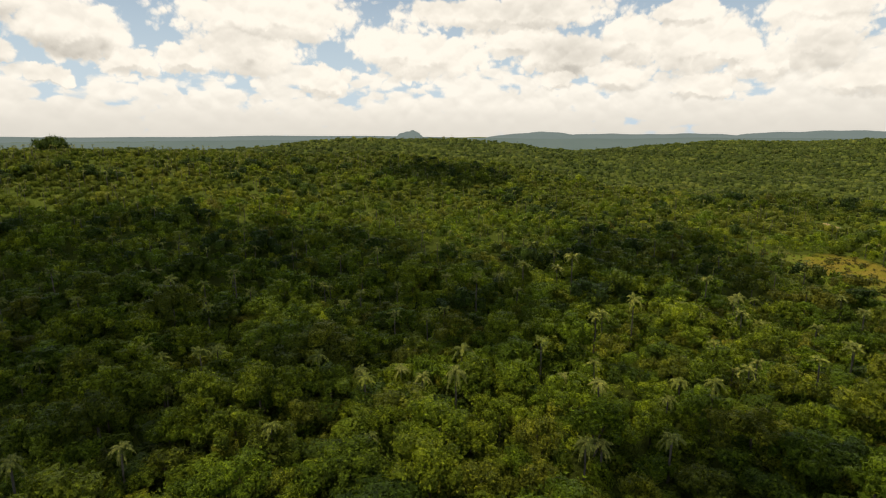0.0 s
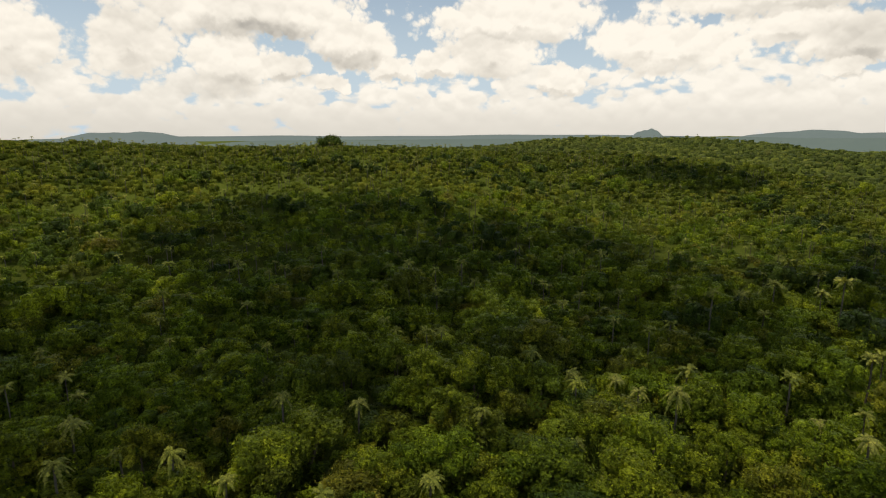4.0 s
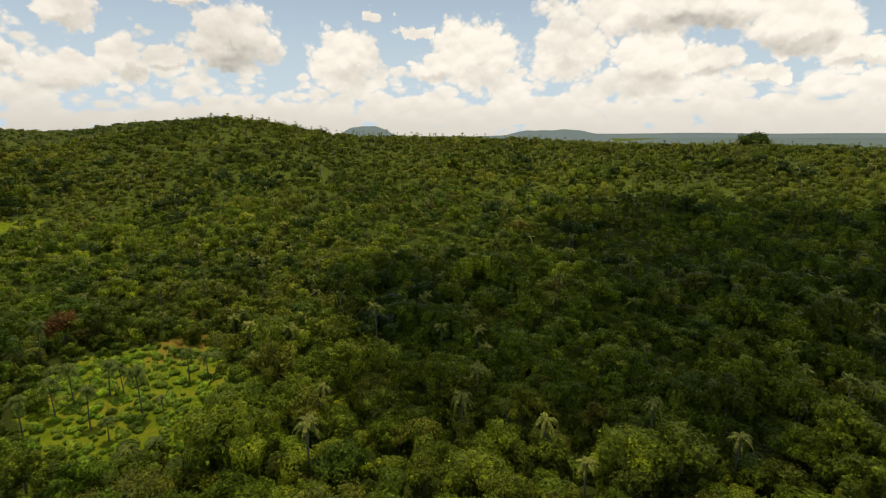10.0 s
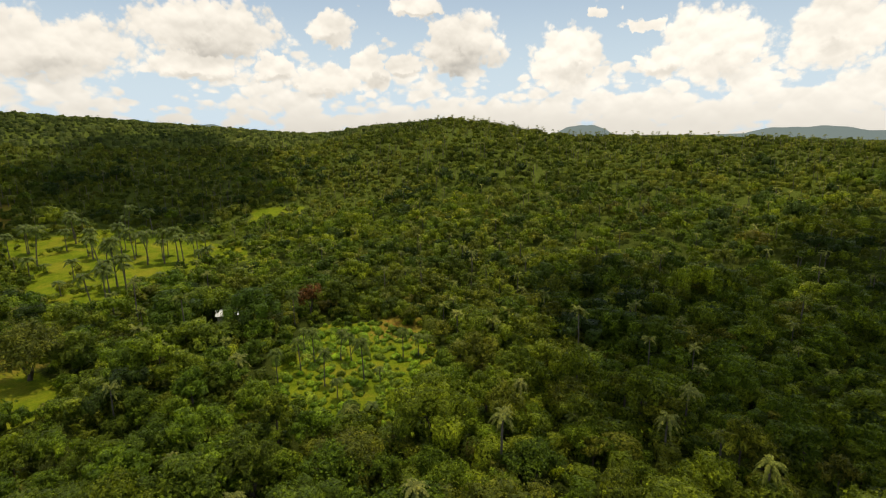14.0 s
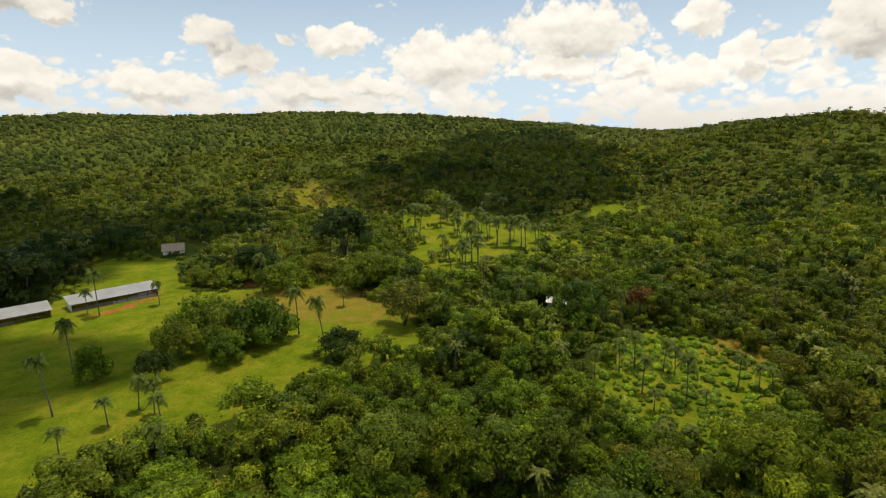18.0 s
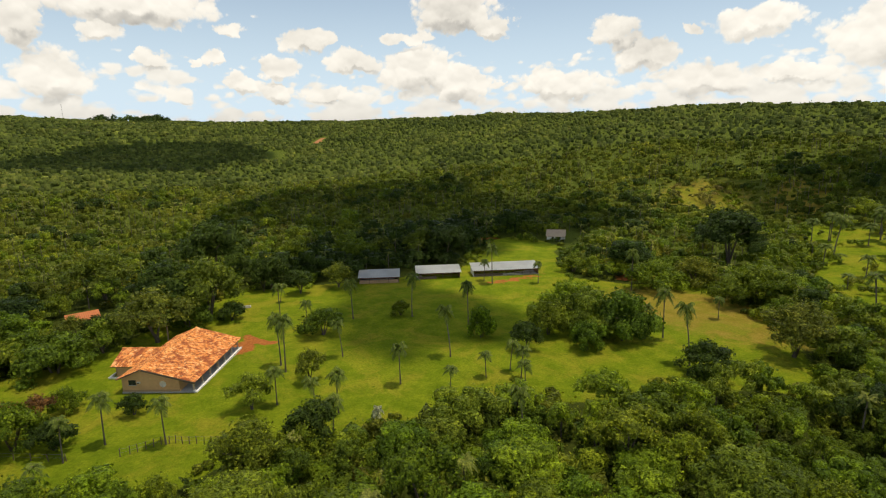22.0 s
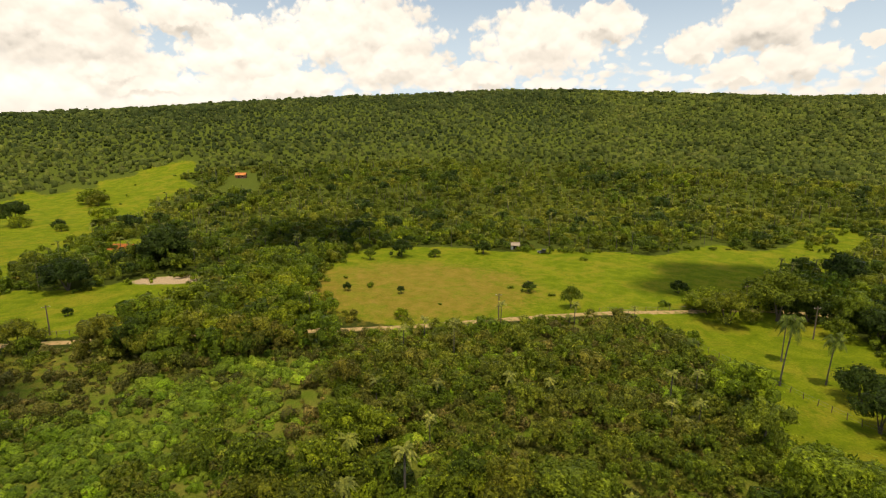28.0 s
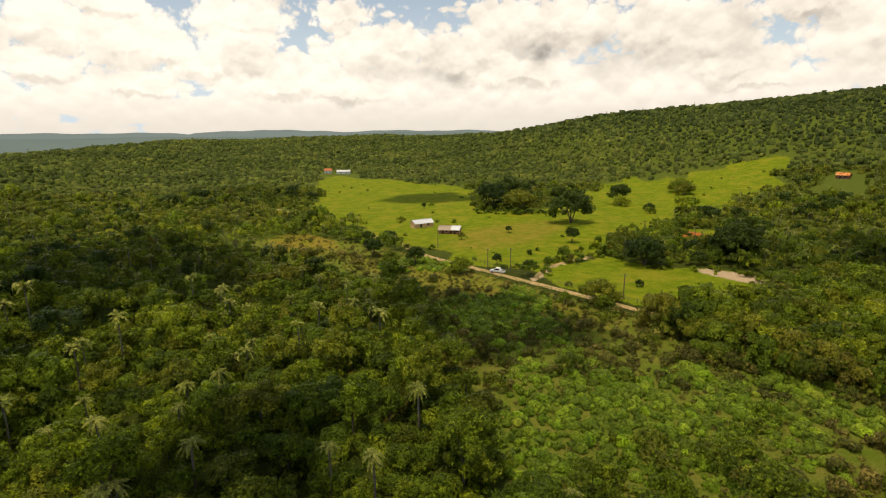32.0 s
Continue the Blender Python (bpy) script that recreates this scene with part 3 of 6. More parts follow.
def build_ground():
    turns = 480
    rings = np.concatenate([np.linspace(4, 40, 6), np.geomspace(48, 330, 110), np.geomspace(336, 4900, 60)])
    a = np.arange(turns) * 2 * math.pi / turns
    x, y = -np.outer(rings, np.sin(a)), np.outer(rings, np.cos(a))
    z = height(x, y)
    road = ease(1.5 - away(ROAD, x, y) / 2.6)
    z = z - 0.12 * road
    verts = np.concatenate([[[0, 0, height(0.0, 0.0)]], np.stack([x, y, z], -1).reshape(-1, 3)])
    i, j = np.meshgrid(np.arange(len(rings) - 1), np.arange(turns), indexing="ij")
    k = (j + 1) % turns
    faces = np.stack([1 + i * turns + j, 1 + (i + 1) * turns + j, 1 + (i + 1) * turns + k, 1 + i * turns + k], -1).reshape(-1, 4)
    fan = [(0, 1 + t, 1 + (t + 1) % turns) for t in range(turns)]
    me = bpy.data.meshes.new("ground")
    me.from_pydata(verts.tolist(), [], faces.tolist() + fan)
    me.polygons.foreach_set("use_smooth", np.ones(len(me.polygons), bool))
    x, y = verts[:, 0], verts[:, 1]
    far = np.hypot(x, y) > 620
    wx, wy = ragged(x, y)
    grass = np.max([soft_in(p, wx, wy, 3.0) for p in CLEAR], axis=0) * ~far
    dry = np.maximum.reduce([0.74 * blob(x, y, 150, -46, 38, 32, 60), 0.85 * blob(x, y, -102, -105, 16, 26, 20), 0.6 * blob(x, y, 208, 118, 45, 20), 
                             0.8 * blob(x, y, -250, -200, 40, 16, 40), 0.6 * blob(x, y, -224, -236, 40, 28, 40), 0.9 * blob(x, y, -122, -6, 9, 7), 0.9 * blob(x, y, 138, 176, 22, 12, 70), 0.5 * blob(x, y, 88, 74, 30, 20), 0.55 * blob(x, y, 127, 92, 15, 62, -10), 0.3 * soft_in(PASTURE, x, y, 8) * blob(x, y, 250, 230, 60, 110, -40)])
    red = np.maximum.reduce([0.7 * blob(x, y, -71, -151, 13, 2.2, 190), blob(x, y, 9.6, -119.5, 2.6, 3.6), 0.9 * blob(x, y, 5.5, -121.5, 4.5, 1.3, 160), 0.75 * blob(x, y, 8.0, -125, 1.6, 4.0, 20), 0.42 * blob(x, y, -124, -8, 5, 4),
                             blob(x, y, -110, -139, 9, 4), 0.7 * blob(x, y, -130, -43, 4, 6), blob(x, y, 249, 49, 15, 6, 60), 0.9 * blob(x, y, -89, -218, 6, 3)])
    sand = np.maximum.reduce([0.6 * ease(1.4 - away(ROAD, x, y) / 2.2), 0.9 * ease(1.4 - away([(144, 73), (164, 76), (186, 71)], x, y) / 1.4), blob(x, y, 184, 22, 13, 4.5, 80)])
    weeds = np.maximum(soft_in(SCRUB, x, y, 6), soft_in(LOW_WOOD, x, y, 4))
    wood = ease((np.hypot(x, y) - 150) / 120)
    for key, v in (("wood", wood), ("grass", grass), ("dry", dry), ("soil", red), ("sand", sand), ("weeds", weeds)):
        at = me.attributes.new(key, "FLOAT", "POINT")
        at.data.foreach_set("value", np.asarray(v, np.float32))
    me.materials.append(GROUND)
    return tagged(new("ground", me), "wooded land with mown lawns, dry pasture and bare red earth", "ground", kind="structure")


build_ground()


def dirt_road(line, wide, label, mat=None):
    """A worn strip of sandy earth, a hand above the ground."""
    pts = np.array(line, float)
    d = np.concatenate([[0], np.cumsum(np.hypot(*np.diff(pts, axis=0).T))])
    s = np.arange(0, d[-1], 1.5)
    c = np.stack([np.interp(s, d, pts[:, 0]), np.interp(s, d, pts[:, 1])], 1)
    soft = np.ones(9) / 9
    c = np.stack([np.convolve(np.pad(c[:, i], 4, "edge"), soft, "valid") for i in (0, 1)], 1)
    t = np.gradient(c, axis=0)
    t /= np.linalg.norm(t, axis=1, keepdims=True)
    side = np.stack([-t[:, 1], t[:, 0]], 1)
    rows = []
    for k in (-1, -0.55, 0, 0.55, 1):
        w = wide / 2 * k * (1 + (0.16 * np.sin(s * 0.31 + k * 5) + 0.12 * np.sin(s * 0.83 + k * 9)) * abs(k))
        p = c + side * w[:, None]
        rows.append(np.column_stack([p, height(p[:, 0], p[:, 1]) + (0.10 if abs(k) < 1 else -0.12) + (0.03 if k == 0 else 0.0)]))
    n = len(s)
    f = [(k * n + i, k * n + i + 1, (k + 1) * n + i + 1, (k + 1) * n + i) for k in range(4) for i in range(n - 1)]
    me = bpy.data.meshes.new("road")
    me.from_pydata(np.concatenate(rows).tolist(), [], f)
    me.polygons.foreach_set("use_smooth", np.ones(len(me.polygons), bool))
    me.materials.append(mat or SANDY)
    tagged(new("road", me), label, "road", kind="structure")


dirt_road(ROAD, 2.4, "narrow pale sandy dirt road between pasture and scrub")
dirt_road(SCAR, 9.0, "bare red earth track climbing the far wooded slope", RED_EARTH)
dirt_road([(144, 73), (153, 75.5), (164, 76), (175, 74.5), (186, 71)], 2.6, "sandy farm track branching off the dirt road")


# a blue-grey glow mixed into the colour stands in for distance haze
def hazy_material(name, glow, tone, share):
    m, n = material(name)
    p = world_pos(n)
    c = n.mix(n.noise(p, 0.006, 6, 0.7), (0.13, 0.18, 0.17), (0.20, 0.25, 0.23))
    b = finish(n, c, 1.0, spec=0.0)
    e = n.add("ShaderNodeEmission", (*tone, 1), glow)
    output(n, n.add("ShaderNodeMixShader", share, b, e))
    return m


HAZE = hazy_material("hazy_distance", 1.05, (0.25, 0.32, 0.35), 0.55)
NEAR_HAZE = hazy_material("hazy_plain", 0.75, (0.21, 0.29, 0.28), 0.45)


def distant_hills(turn, half, dist, up, shape=2.0, wobble=0.05, mat=None):
    """A far ridge, seen over the forest: turn and half width in degrees, height in degrees over the horizon."""
    a = np.radians(np.linspace(turn - half, turn + half, 90))
    u = np.linspace(-1, 1, 90)
    crest = -1.4 + (up + 1.4) * (1 - np.abs(u) ** shape) + wobble * (np.sin(u * 9 + turn) + 0.5 * np.sin(u * 23 + turn * 3)) * (1 - u * u)
    rows = []
    for k, (f, d) in enumerate(((-2.4, -520), (0.25, -260), (0.8, -90), (1.0, 0), (0.3, 260), (-2.4, 520))):
        e = np.radians(np.where(f > 0, crest * f, f)) if f > 0 else np.radians(np.full(90, f))
        r = dist + d
        rows.append(np.stack([-np.sin(a) * r, np.cos(a) * r, EYE_Z + r * np.tan(np.minimum(e, np.radians(crest + 0.02)))], 1))
    v = np.concatenate(rows)
    f = [(k * 90 + i, k * 90 + i + 1, (k + 1) * 90 + i + 1, (k + 1) * 90 + i) for k in range(5) for i in range(89)]
    me = bpy.data.meshes.new("backdrop")
    me.from_pydata(v.tolist(), [], f)
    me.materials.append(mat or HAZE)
    me.polygons.foreach_set("use_smooth", np.ones(len(me.polygons), bool))
    tagged(new("backdrop", me), "low wooded hills in blue haze on the horizon", "hills", kind="structure")


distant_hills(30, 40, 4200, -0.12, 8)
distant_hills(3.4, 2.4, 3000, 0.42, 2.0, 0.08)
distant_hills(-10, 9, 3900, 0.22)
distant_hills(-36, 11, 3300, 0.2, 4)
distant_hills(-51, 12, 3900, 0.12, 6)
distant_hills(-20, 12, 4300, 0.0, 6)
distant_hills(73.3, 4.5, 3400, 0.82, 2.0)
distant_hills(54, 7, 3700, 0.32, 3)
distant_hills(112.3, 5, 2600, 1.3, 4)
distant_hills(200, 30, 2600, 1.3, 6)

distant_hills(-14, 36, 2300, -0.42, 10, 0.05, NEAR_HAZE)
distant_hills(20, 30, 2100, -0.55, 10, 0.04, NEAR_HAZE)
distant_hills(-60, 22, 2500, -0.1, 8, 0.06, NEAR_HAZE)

# ---- plant shapes ----
def unit(v):
    return v / np.maximum(np.linalg.norm(v, axis=-1, keepdims=True), 1e-9)


def leaf_cards(centres, normals, size, rng, fold=0.25):
    """A folded diamond of leaves at each centre, facing roughly along its normal."""
    n = len(centres)
    side = unit(np.cross(normals, rng.normal(size=(n, 3))))
    along = np.cross(normals, side)
    s = size * rng.uniform(0.65, 1.35, (n, 1))
    drop = normals * s * fold
    return np.stack([centres - along * s * 0.62, centres + side * s * 0.42 - drop, centres + along * s * 0.62 - drop * 0.4, centres - side * s * 0.42 - drop], 1)


def dome_grid(cuts):
    """A round dome without a foot, out of the five upper faces of a cube."""
    verts, faces, seen = [], [], {}
    u = np.tan(np.linspace(-1, 1, cuts + 1) * math.pi / 4)
    for turn in range(5):
        for i in range(cuts):
            for j in range(cuts):
                face = []
                for a, b in ((i, j), (i + 1, j), (i + 1, j + 1), (i, j + 1)):
                    p = np.array([u[a], u[b], 1.0])
                    if turn:
                        c, s = math.cos(turn * math.pi / 2), math.sin(turn * math.pi / 2)
                        q = np.array([1.0, u[a], u[b]])
                        p = np.array([q[0] * c - q[1] * s, q[0] * s + q[1] * c, q[2]])
                    key = tuple(np.round(p, 3))
                    if key not in seen:
                        seen[key] = len(verts)
                        verts.append(p / np.linalg.norm(p))
                    face.append(seen[key])
                faces.append(face)
    return np.array(verts), np.array(faces)


DOMES = {1: dome_grid(1), 2: dome_grid(2), 3: dome_grid(3)}


def tube(points, radii, sides=6):
    """A tapered tube as four-cornered faces."""
    points, out = np.asarray(points, float), []
    rings = []
    for i, p in enumerate(points):
        d = unit(points[min(i + 1, len(points) - 1)] - points[max(i - 1, 0)])
        u = unit(np.cross(d, [0.31, 0.95, 0.1]))
        v = np.cross(d, u)
        a = np.arange(sides) * 2 * math.pi / sides
        rings.append(p + radii[i] * (np.outer(np.cos(a), u) + np.outer(np.sin(a), v)))
    for r0, r1 in zip(rings, rings[1:]):
        for s in range(sides):
            e = (s + 1) % sides
            out.append([r0[s], r0[e], r1[e], r1[s]])
    return np.array(out)


def crown(rng, cards, size, width, tall, base, lobes=7, flat=0.72, cuts=2, rough=0.2):
    """A broad crown: uneven leafy mounds with sprays of leaves standing out of them. Unit: metres."""
    a = rng.uniform(0, 1.2, lobes) + np.arange(lobes) * 2.39996
    rad = width * np.sqrt(np.linspace(0.0, 0.62, lobes)) * rng.uniform(0.8, 1.05, lobes)
    c = np.stack([np.cos(a) * rad, np.sin(a) * rad, base + tall * (0.66 - 0.42 * (rad / width) ** 2 + rng.uniform(-0.16, 0.13, lobes))], 1)
    r = width * rng.uniform(0.25, 0.44, lobes) * (2.3 if lobes == 1 else 1.6 if lobes <= 3 else 1.25 if lobes <= 5 else 1.0 if lobes <= 9 else 0.82)
    r[0] = max(r[0], width * 0.36)
    v, f = DOMES[cuts]
    out = []
    for i in range(lobes):
        low = v * [1, 1, flat] * r[i] * 0.84
        low = low * (1 + rng.normal(0, rough, (len(v), 1)))
        low[:, 2] = np.where(low[:, 2] < 0, low[:, 2] * 1.6, low[:, 2])
        out.append((low + c[i], f))
    which = rng.choice(lobes, cards, p=r ** 2 / (r ** 2).sum())
    d = unit(rng.normal(size=(cards, 3)) + [0, 0, 0.35])
    p = c[which] + d * (r[which] * rng.uniform(0.8, 1.26, cards))[:, None] * [1, 1, flat]
    nrm = unit(d * [1, 1, 1.2] + [0, 0, 0.25] + rng.normal(size=(cards, 3)) * 0.62)
    out.append(shape_of(leaf_cards(p, nrm, size, rng)))
    return joined(out)


def limbs(rng, height_m, width, base, n=4):
    t = tube([(0, 0, -0.3), (0.05, 0.02, base * 0.5), (rng.normal() * 0.2, rng.normal() * 0.2, base + 0.6)], [0.17 * width / 3 + 0.05, 0.13 * width / 3 + 0.04, 0.09 * width / 3 + 0.03], 7)
    arms = []
    for i in range(n):
        a = i * 2 * math.pi / n + rng.uniform(0, 1)
        e = np.array([math.cos(a) * width * 0.55, math.sin(a) * width * 0.55, base + (height_m - base) * 0.55])
        arms.append(tube([(0, 0, base * 0.75), e * [0.45, 0.45, 1] * [1, 1, 0.85], e], [0.08 * width / 3 + 0.02, 0.05, 0.025], 5))
    return t, arms


def fronds(rng, n, length, droop, cuts=4, wide=0.42):
    """Arching feather fronds round one point: two leaning blades to a rib."""
    out = []
    for i in range(n):
        a = i * 2.39996 + rng.uniform(-0.25, 0.25)
        lift = rng.uniform(-0.15, 1.15)
        L = length * rng.uniform(0.8, 1.1)
        u = np.linspace(0, 1, cuts + 1)
        r = L * (u * math.cos(lift * 0.8) * (1 - 0.12 * u))
        z = L * (math.sin(lift) * u - droop * u * u * (0.75 + 0.3 * (1 - lift)))
        spine = np.stack([np.cos(a) * r, np.sin(a) * r, z], 1)
        side = np.array([-math.sin(a), math.cos(a), 0])
        w = wide * np.sin(np.pi * (0.12 + 0.85 * u)) * L / 2.2
        for s in (1, -1):
            edge = spine + s * side * w[:, None] * 1.0 - np.array([0, 0, 1]) * (w * 0.65)[:, None]
            for k in range(cuts):
                b = 0.35 if k else 0.1
                out.append([spine[k], spine[k + 1], edge[k + 1] * 0.75 + spine[k + 1] * 0.25, edge[k] * (1 - b) + edge[k + 1] * b])
    return np.array(out)


def place(template, x, y, z, scale, turn, squash):
    """Copies of a template at many places."""
    v, f = template
    c, s = np.cos(turn)[:, None], np.sin(turn)[:, None]
    t = v[None] * np.asarray(scale)[:, None, None]
    px = t[..., 0] * c - t[..., 1] * s + x[:, None]
    py = t[..., 0] * s + t[..., 1] * c + y[:, None]
    pz = t[..., 2] * np.asarray(squash)[:, None] + z[:, None]
    faces = f[None] + (np.arange(len(x)) * len(v))[:, None, None]
    return np.stack([px, py, pz], -1).reshape(-1, 3), faces.reshape(-1, 4)


def wooded(x, y, margin=2.5):
    ok = (away(ROAD, x, y) > 4.5) & (away(SCAR, x, y) > 8)
    for cx, cy, reach, front in YARDS:
        k = 1 - front / math.hypot(cx, cy)
        ok &= away([(cx, cy), (cx * k, cy * k)], x, y) > reach
    x, y = ragged(x, y)
    for p in CLEAR:
        ok &= ~(inside(p, x, y) | (away(p, x, y, True) < margin))
    return ok


def jittered(r0, r1, step, rng):
    """Places on a shaken grid between two distances."""
    g = np.arange(-r1, r1 + step, step)
    x, y = np.meshgrid(g, g)
    x, y = x.ravel() + rng.uniform(-0.6, 0.6, x.size) * step, y.ravel() + rng.uniform(-0.6, 0.6, y.size) * step
    r = np.hypot(x, y)
    k = (r >= r0) & (r < r1)
    return x[k], y[k]


SECTORS = 6


def forest(name, label, x, y, templates, mats, size_lo, size_hi, rng, which=None, category="forest"):
    """Joined trees, one object to a sector of the compass."""
    sector = ((np.degrees(np.arctan2(-x, y)) % 360) / (360 / SECTORS)).astype(int)
    z = height(x, y)
    scale = rng.uniform(size_lo, size_hi, len(x))
    turn = rng.uniform(0, 6.283, len(x))
    clump = 0.5 + 0.5 * np.sin(x * 0.06 + 1.1 * np.sin(y * 0.045)) * np.sin(y * 0.052 + 0.7)
    scale = scale * (0.82 + 0.36 * clump)
    squash = rng.uniform(0.8, 1.3, len(x))
    kind = rng.integers(0, len(templates), len(x))
    tint = np.mod(0.25 * np.sin(x * 0.031 + 2) + 0.25 * np.sin(y * 0.027 + x * 0.011) + rng.normal(0.5, 0.2, len(x)), 0.999)
    for s in range(SECTORS):
        quads, tints, mat = [], [], []
        for k, t in enumerate(templates):
            i = np.nonzero((sector == s) & (kind == k))[0]
            if len(i):
                quads.append(place(t[0], x[i], y[i], z[i], scale[i], turn[i], squash[i]))
                tints.append(np.repeat(tint[i], len(t[0][1])))
                mat.append(np.tile(t[1], len(i)))
        if quads:
            tagged(new(name, shape_mesh(name, joined(quads), mats, np.concatenate(tints), np.concatenate(mat))), label, category, kind="stuff")


def tree_template(rng, cards, size, width, tall, base, lobes, trunk=True, cuts=2, rough=0.2):
    q = crown(rng, cards, size, width, tall, base, lobes, cuts=cuts, rough=rough)
    m = np.zeros(len(q[1]), int)
    if trunk:
        t = shape_of(tube([(0, 0, -1), (0, 0, base + 1)], [0.2, 0.12], 4))
        q, m = joined([t, q]), np.concatenate([np.ones(len(t[1]), int), m])
    return q, m


def palm_template(rng, n, cuts, tall):
    f = shape_of(fronds(rng, n, 2.2, 0.75, cuts) + [0, 0, tall])
    t = shape_of(tube([(0, 0, -1), (0.15, 0.05, tall * 0.5), (0, 0, tall)], [0.16, 0.13, 0.11], 4))
    return joined([t, f]), np.concatenate([np.ones(len(t[1]), int), np.zeros(len(f[1]), int)])


def farm_side(x, y):
    """Where the woods face the farm: fresh green, with few palms."""
    turn = np.degrees(np.arctan2(-x, y)) % 360
    return (turn > 100) & (turn < 240)


def spread(lo, hi, step, seed):
    """Wooded places between two distances, palms apart."""
    g = np.random.default_rng(seed)
    x, y = jittered(lo, hi, step, g)
    k = wooded(x, y) & ~inside(SCRUB, x, y) & ~inside(LOW_WOOD, x, y)
    return x[k], y[k], g


rng = np.random.default_rng(11)
SHAPES = ((3.4, 4.6, 1.6, 8), (2.8, 4.2, 2.0, 7), (4.4, 4.6, 1.8, 10), (2.4, 3.6, 0.8, 6), (3.0, 5.2, 2.2, 8))
close = [tree_template(rng, 420, 0.34, w, t, b, l + 8, cuts=1) for w, t, b, l in SHAPES]
near = [tree_template(rng, 185, 0.46, w, t, b, l + 5, trunk=False, cuts=1) for w, t, b, l in SHAPES]
mid = [tree_template(rng, 42, 0.62, w * 1.1, t, b - 1.2, 7, trunk=False, cuts=1) for w, t, b, l in SHAPES]
back = [tree_template(rng, 12, 0.6, w * 0.95, t * 0.8, b - 1.6, 3, trunk=False, cuts=1, rough=0.22) for w, t, b, l in SHAPES]
far = [tree_template(rng, 1, 1.0, w, t, b, 1, trunk=False, cuts=1, rough=0.24) for w, t, b in ((4.8, 2.6, -0.6), (5.6, 2.8, -0.8), (4.2, 3.2, -0.4), (3.2, 3.6, 0.0))]
under = [tree_template(rng, 15, 0.5, w, t, -0.6, 1, trunk=False, cuts=1, rough=0.3) for w, t in ((2.4, 2.8), (2.8, 3.4), (1.9, 2.2))]
near_palm = [palm_template(rng, 15, 3, t) for t in (7.0, 5.6, 8.2)]
mid_palm = [palm_template(rng, 8, 2, t) for t in (7.0, 6.0)]
WOOD_LABEL = "dense mixed broadleaf woodland with rounded dark green crowns"

# the nearest trees stand as things of their own, set further down
CLOSE_X, CLOSE_Y, close_rng = spread(38, 92, 5.6, 21)
CLOSE_PALM = close_rng.uniform(size=len(CLOSE_X)) < np.where(farm_side(CLOSE_X, CLOSE_Y), 0.07, 0.2)
x, y, g = spread(5, 38, 5.4, 27)
forest("woodland", WOOD_LABEL, x, y, near, [LEAF], 0.6, 1.1, g)
x, y, g = spread(92, 168, 5.4, 22)
palm = g.uniform(size=len(x)) < np.where(farm_side(x, y), 0.09, 0.17)
dark = inside(GROVE, x, y)
fresh = farm_side(x, y) & (g.uniform(size=len(x)) < 0.75)
k = ~palm & ~dark
forest("woodland", WOOD_LABEL, x[k & ~fresh], y[k & ~fresh], near, [LEAF], 0.6, 1.45, g)
forest("woodland", "dense fresh green broadleaf woodland near the farm", x[k & fresh], y[k & fresh], near, [FRESH_LEAF], 0.6, 1.45, g)
forest("dark_grove", "dense dark green grove behind the sheds", x[~palm & dark], y[~palm & dark], near, [DARK_LEAF], 0.8, 1.6, g)
forest("palm_stand", "pale feathery palms rising among broadleaf trees", x[palm], y[palm], near_palm, [PALM_LEAF, PALM_BARK], 0.8, 1.15, g, category="palms")
x, y, g = spread(4, 160, 2.9, 23)
forest("undergrowth", "thick leafy undergrowth between the trees", x, y, under, [LEAF], 0.7, 1.35, g, category="shrubs")
x, y, g = spread(168, 265, 5.0, 24)
palm = g.uniform(size=len(x)) < 0.2
dark = inside(GROVE, x, y)
forest("wooded_slope", "wooded slopes of rounded green crowns", x[~palm & ~dark], y[~palm & ~dark], mid, [LEAF], 0.8, 1.25, g)
forest("dark_grove", "dense dark green grove behind the sheds", x[~palm & dark], y[~palm & dark], mid, [DARK_LEAF], 0.9, 1.6, g)
forest("slope_palms", "feathery palms scattered over the wooded slopes", x[palm], y[palm], mid_palm, [PALM_LEAF, PALM_BARK], 0.75, 1.0, g, category="palms")
x, y, g = spread(265, 450, 4.4, 25)
palm = g.uniform(size=len(x)) < 0.24
forest("upper_woods", "wooded slopes of rounded green crowns further off", x[~palm], y[~palm], back, [SLOPE_LEAF], 0.55, 1.25, g)
forest("upper_palms", "small pale palm heads among far trees", x[palm], y[palm], mid_palm[:1], [PALM_LEAF, PALM_BARK], 0.6, 0.85, g, category="palms")
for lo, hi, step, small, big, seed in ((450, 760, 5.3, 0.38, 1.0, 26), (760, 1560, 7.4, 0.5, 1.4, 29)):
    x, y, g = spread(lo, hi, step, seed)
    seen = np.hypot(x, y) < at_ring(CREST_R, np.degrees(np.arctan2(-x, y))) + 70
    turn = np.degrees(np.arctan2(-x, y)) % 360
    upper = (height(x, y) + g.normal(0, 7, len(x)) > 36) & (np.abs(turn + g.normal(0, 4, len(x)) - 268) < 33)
    forest("far_woods", "distant continuous forest canopy over the hills", x[seen & ~upper], y[seen & ~upper], far, [FAR_HAZY_LEAF], small, big, g)
    forest("hill_woods", "darker dense forest on the upper slope of the hill", x[seen & upper], y[seen & upper], far, [HILL_LEAF], small, big, g)
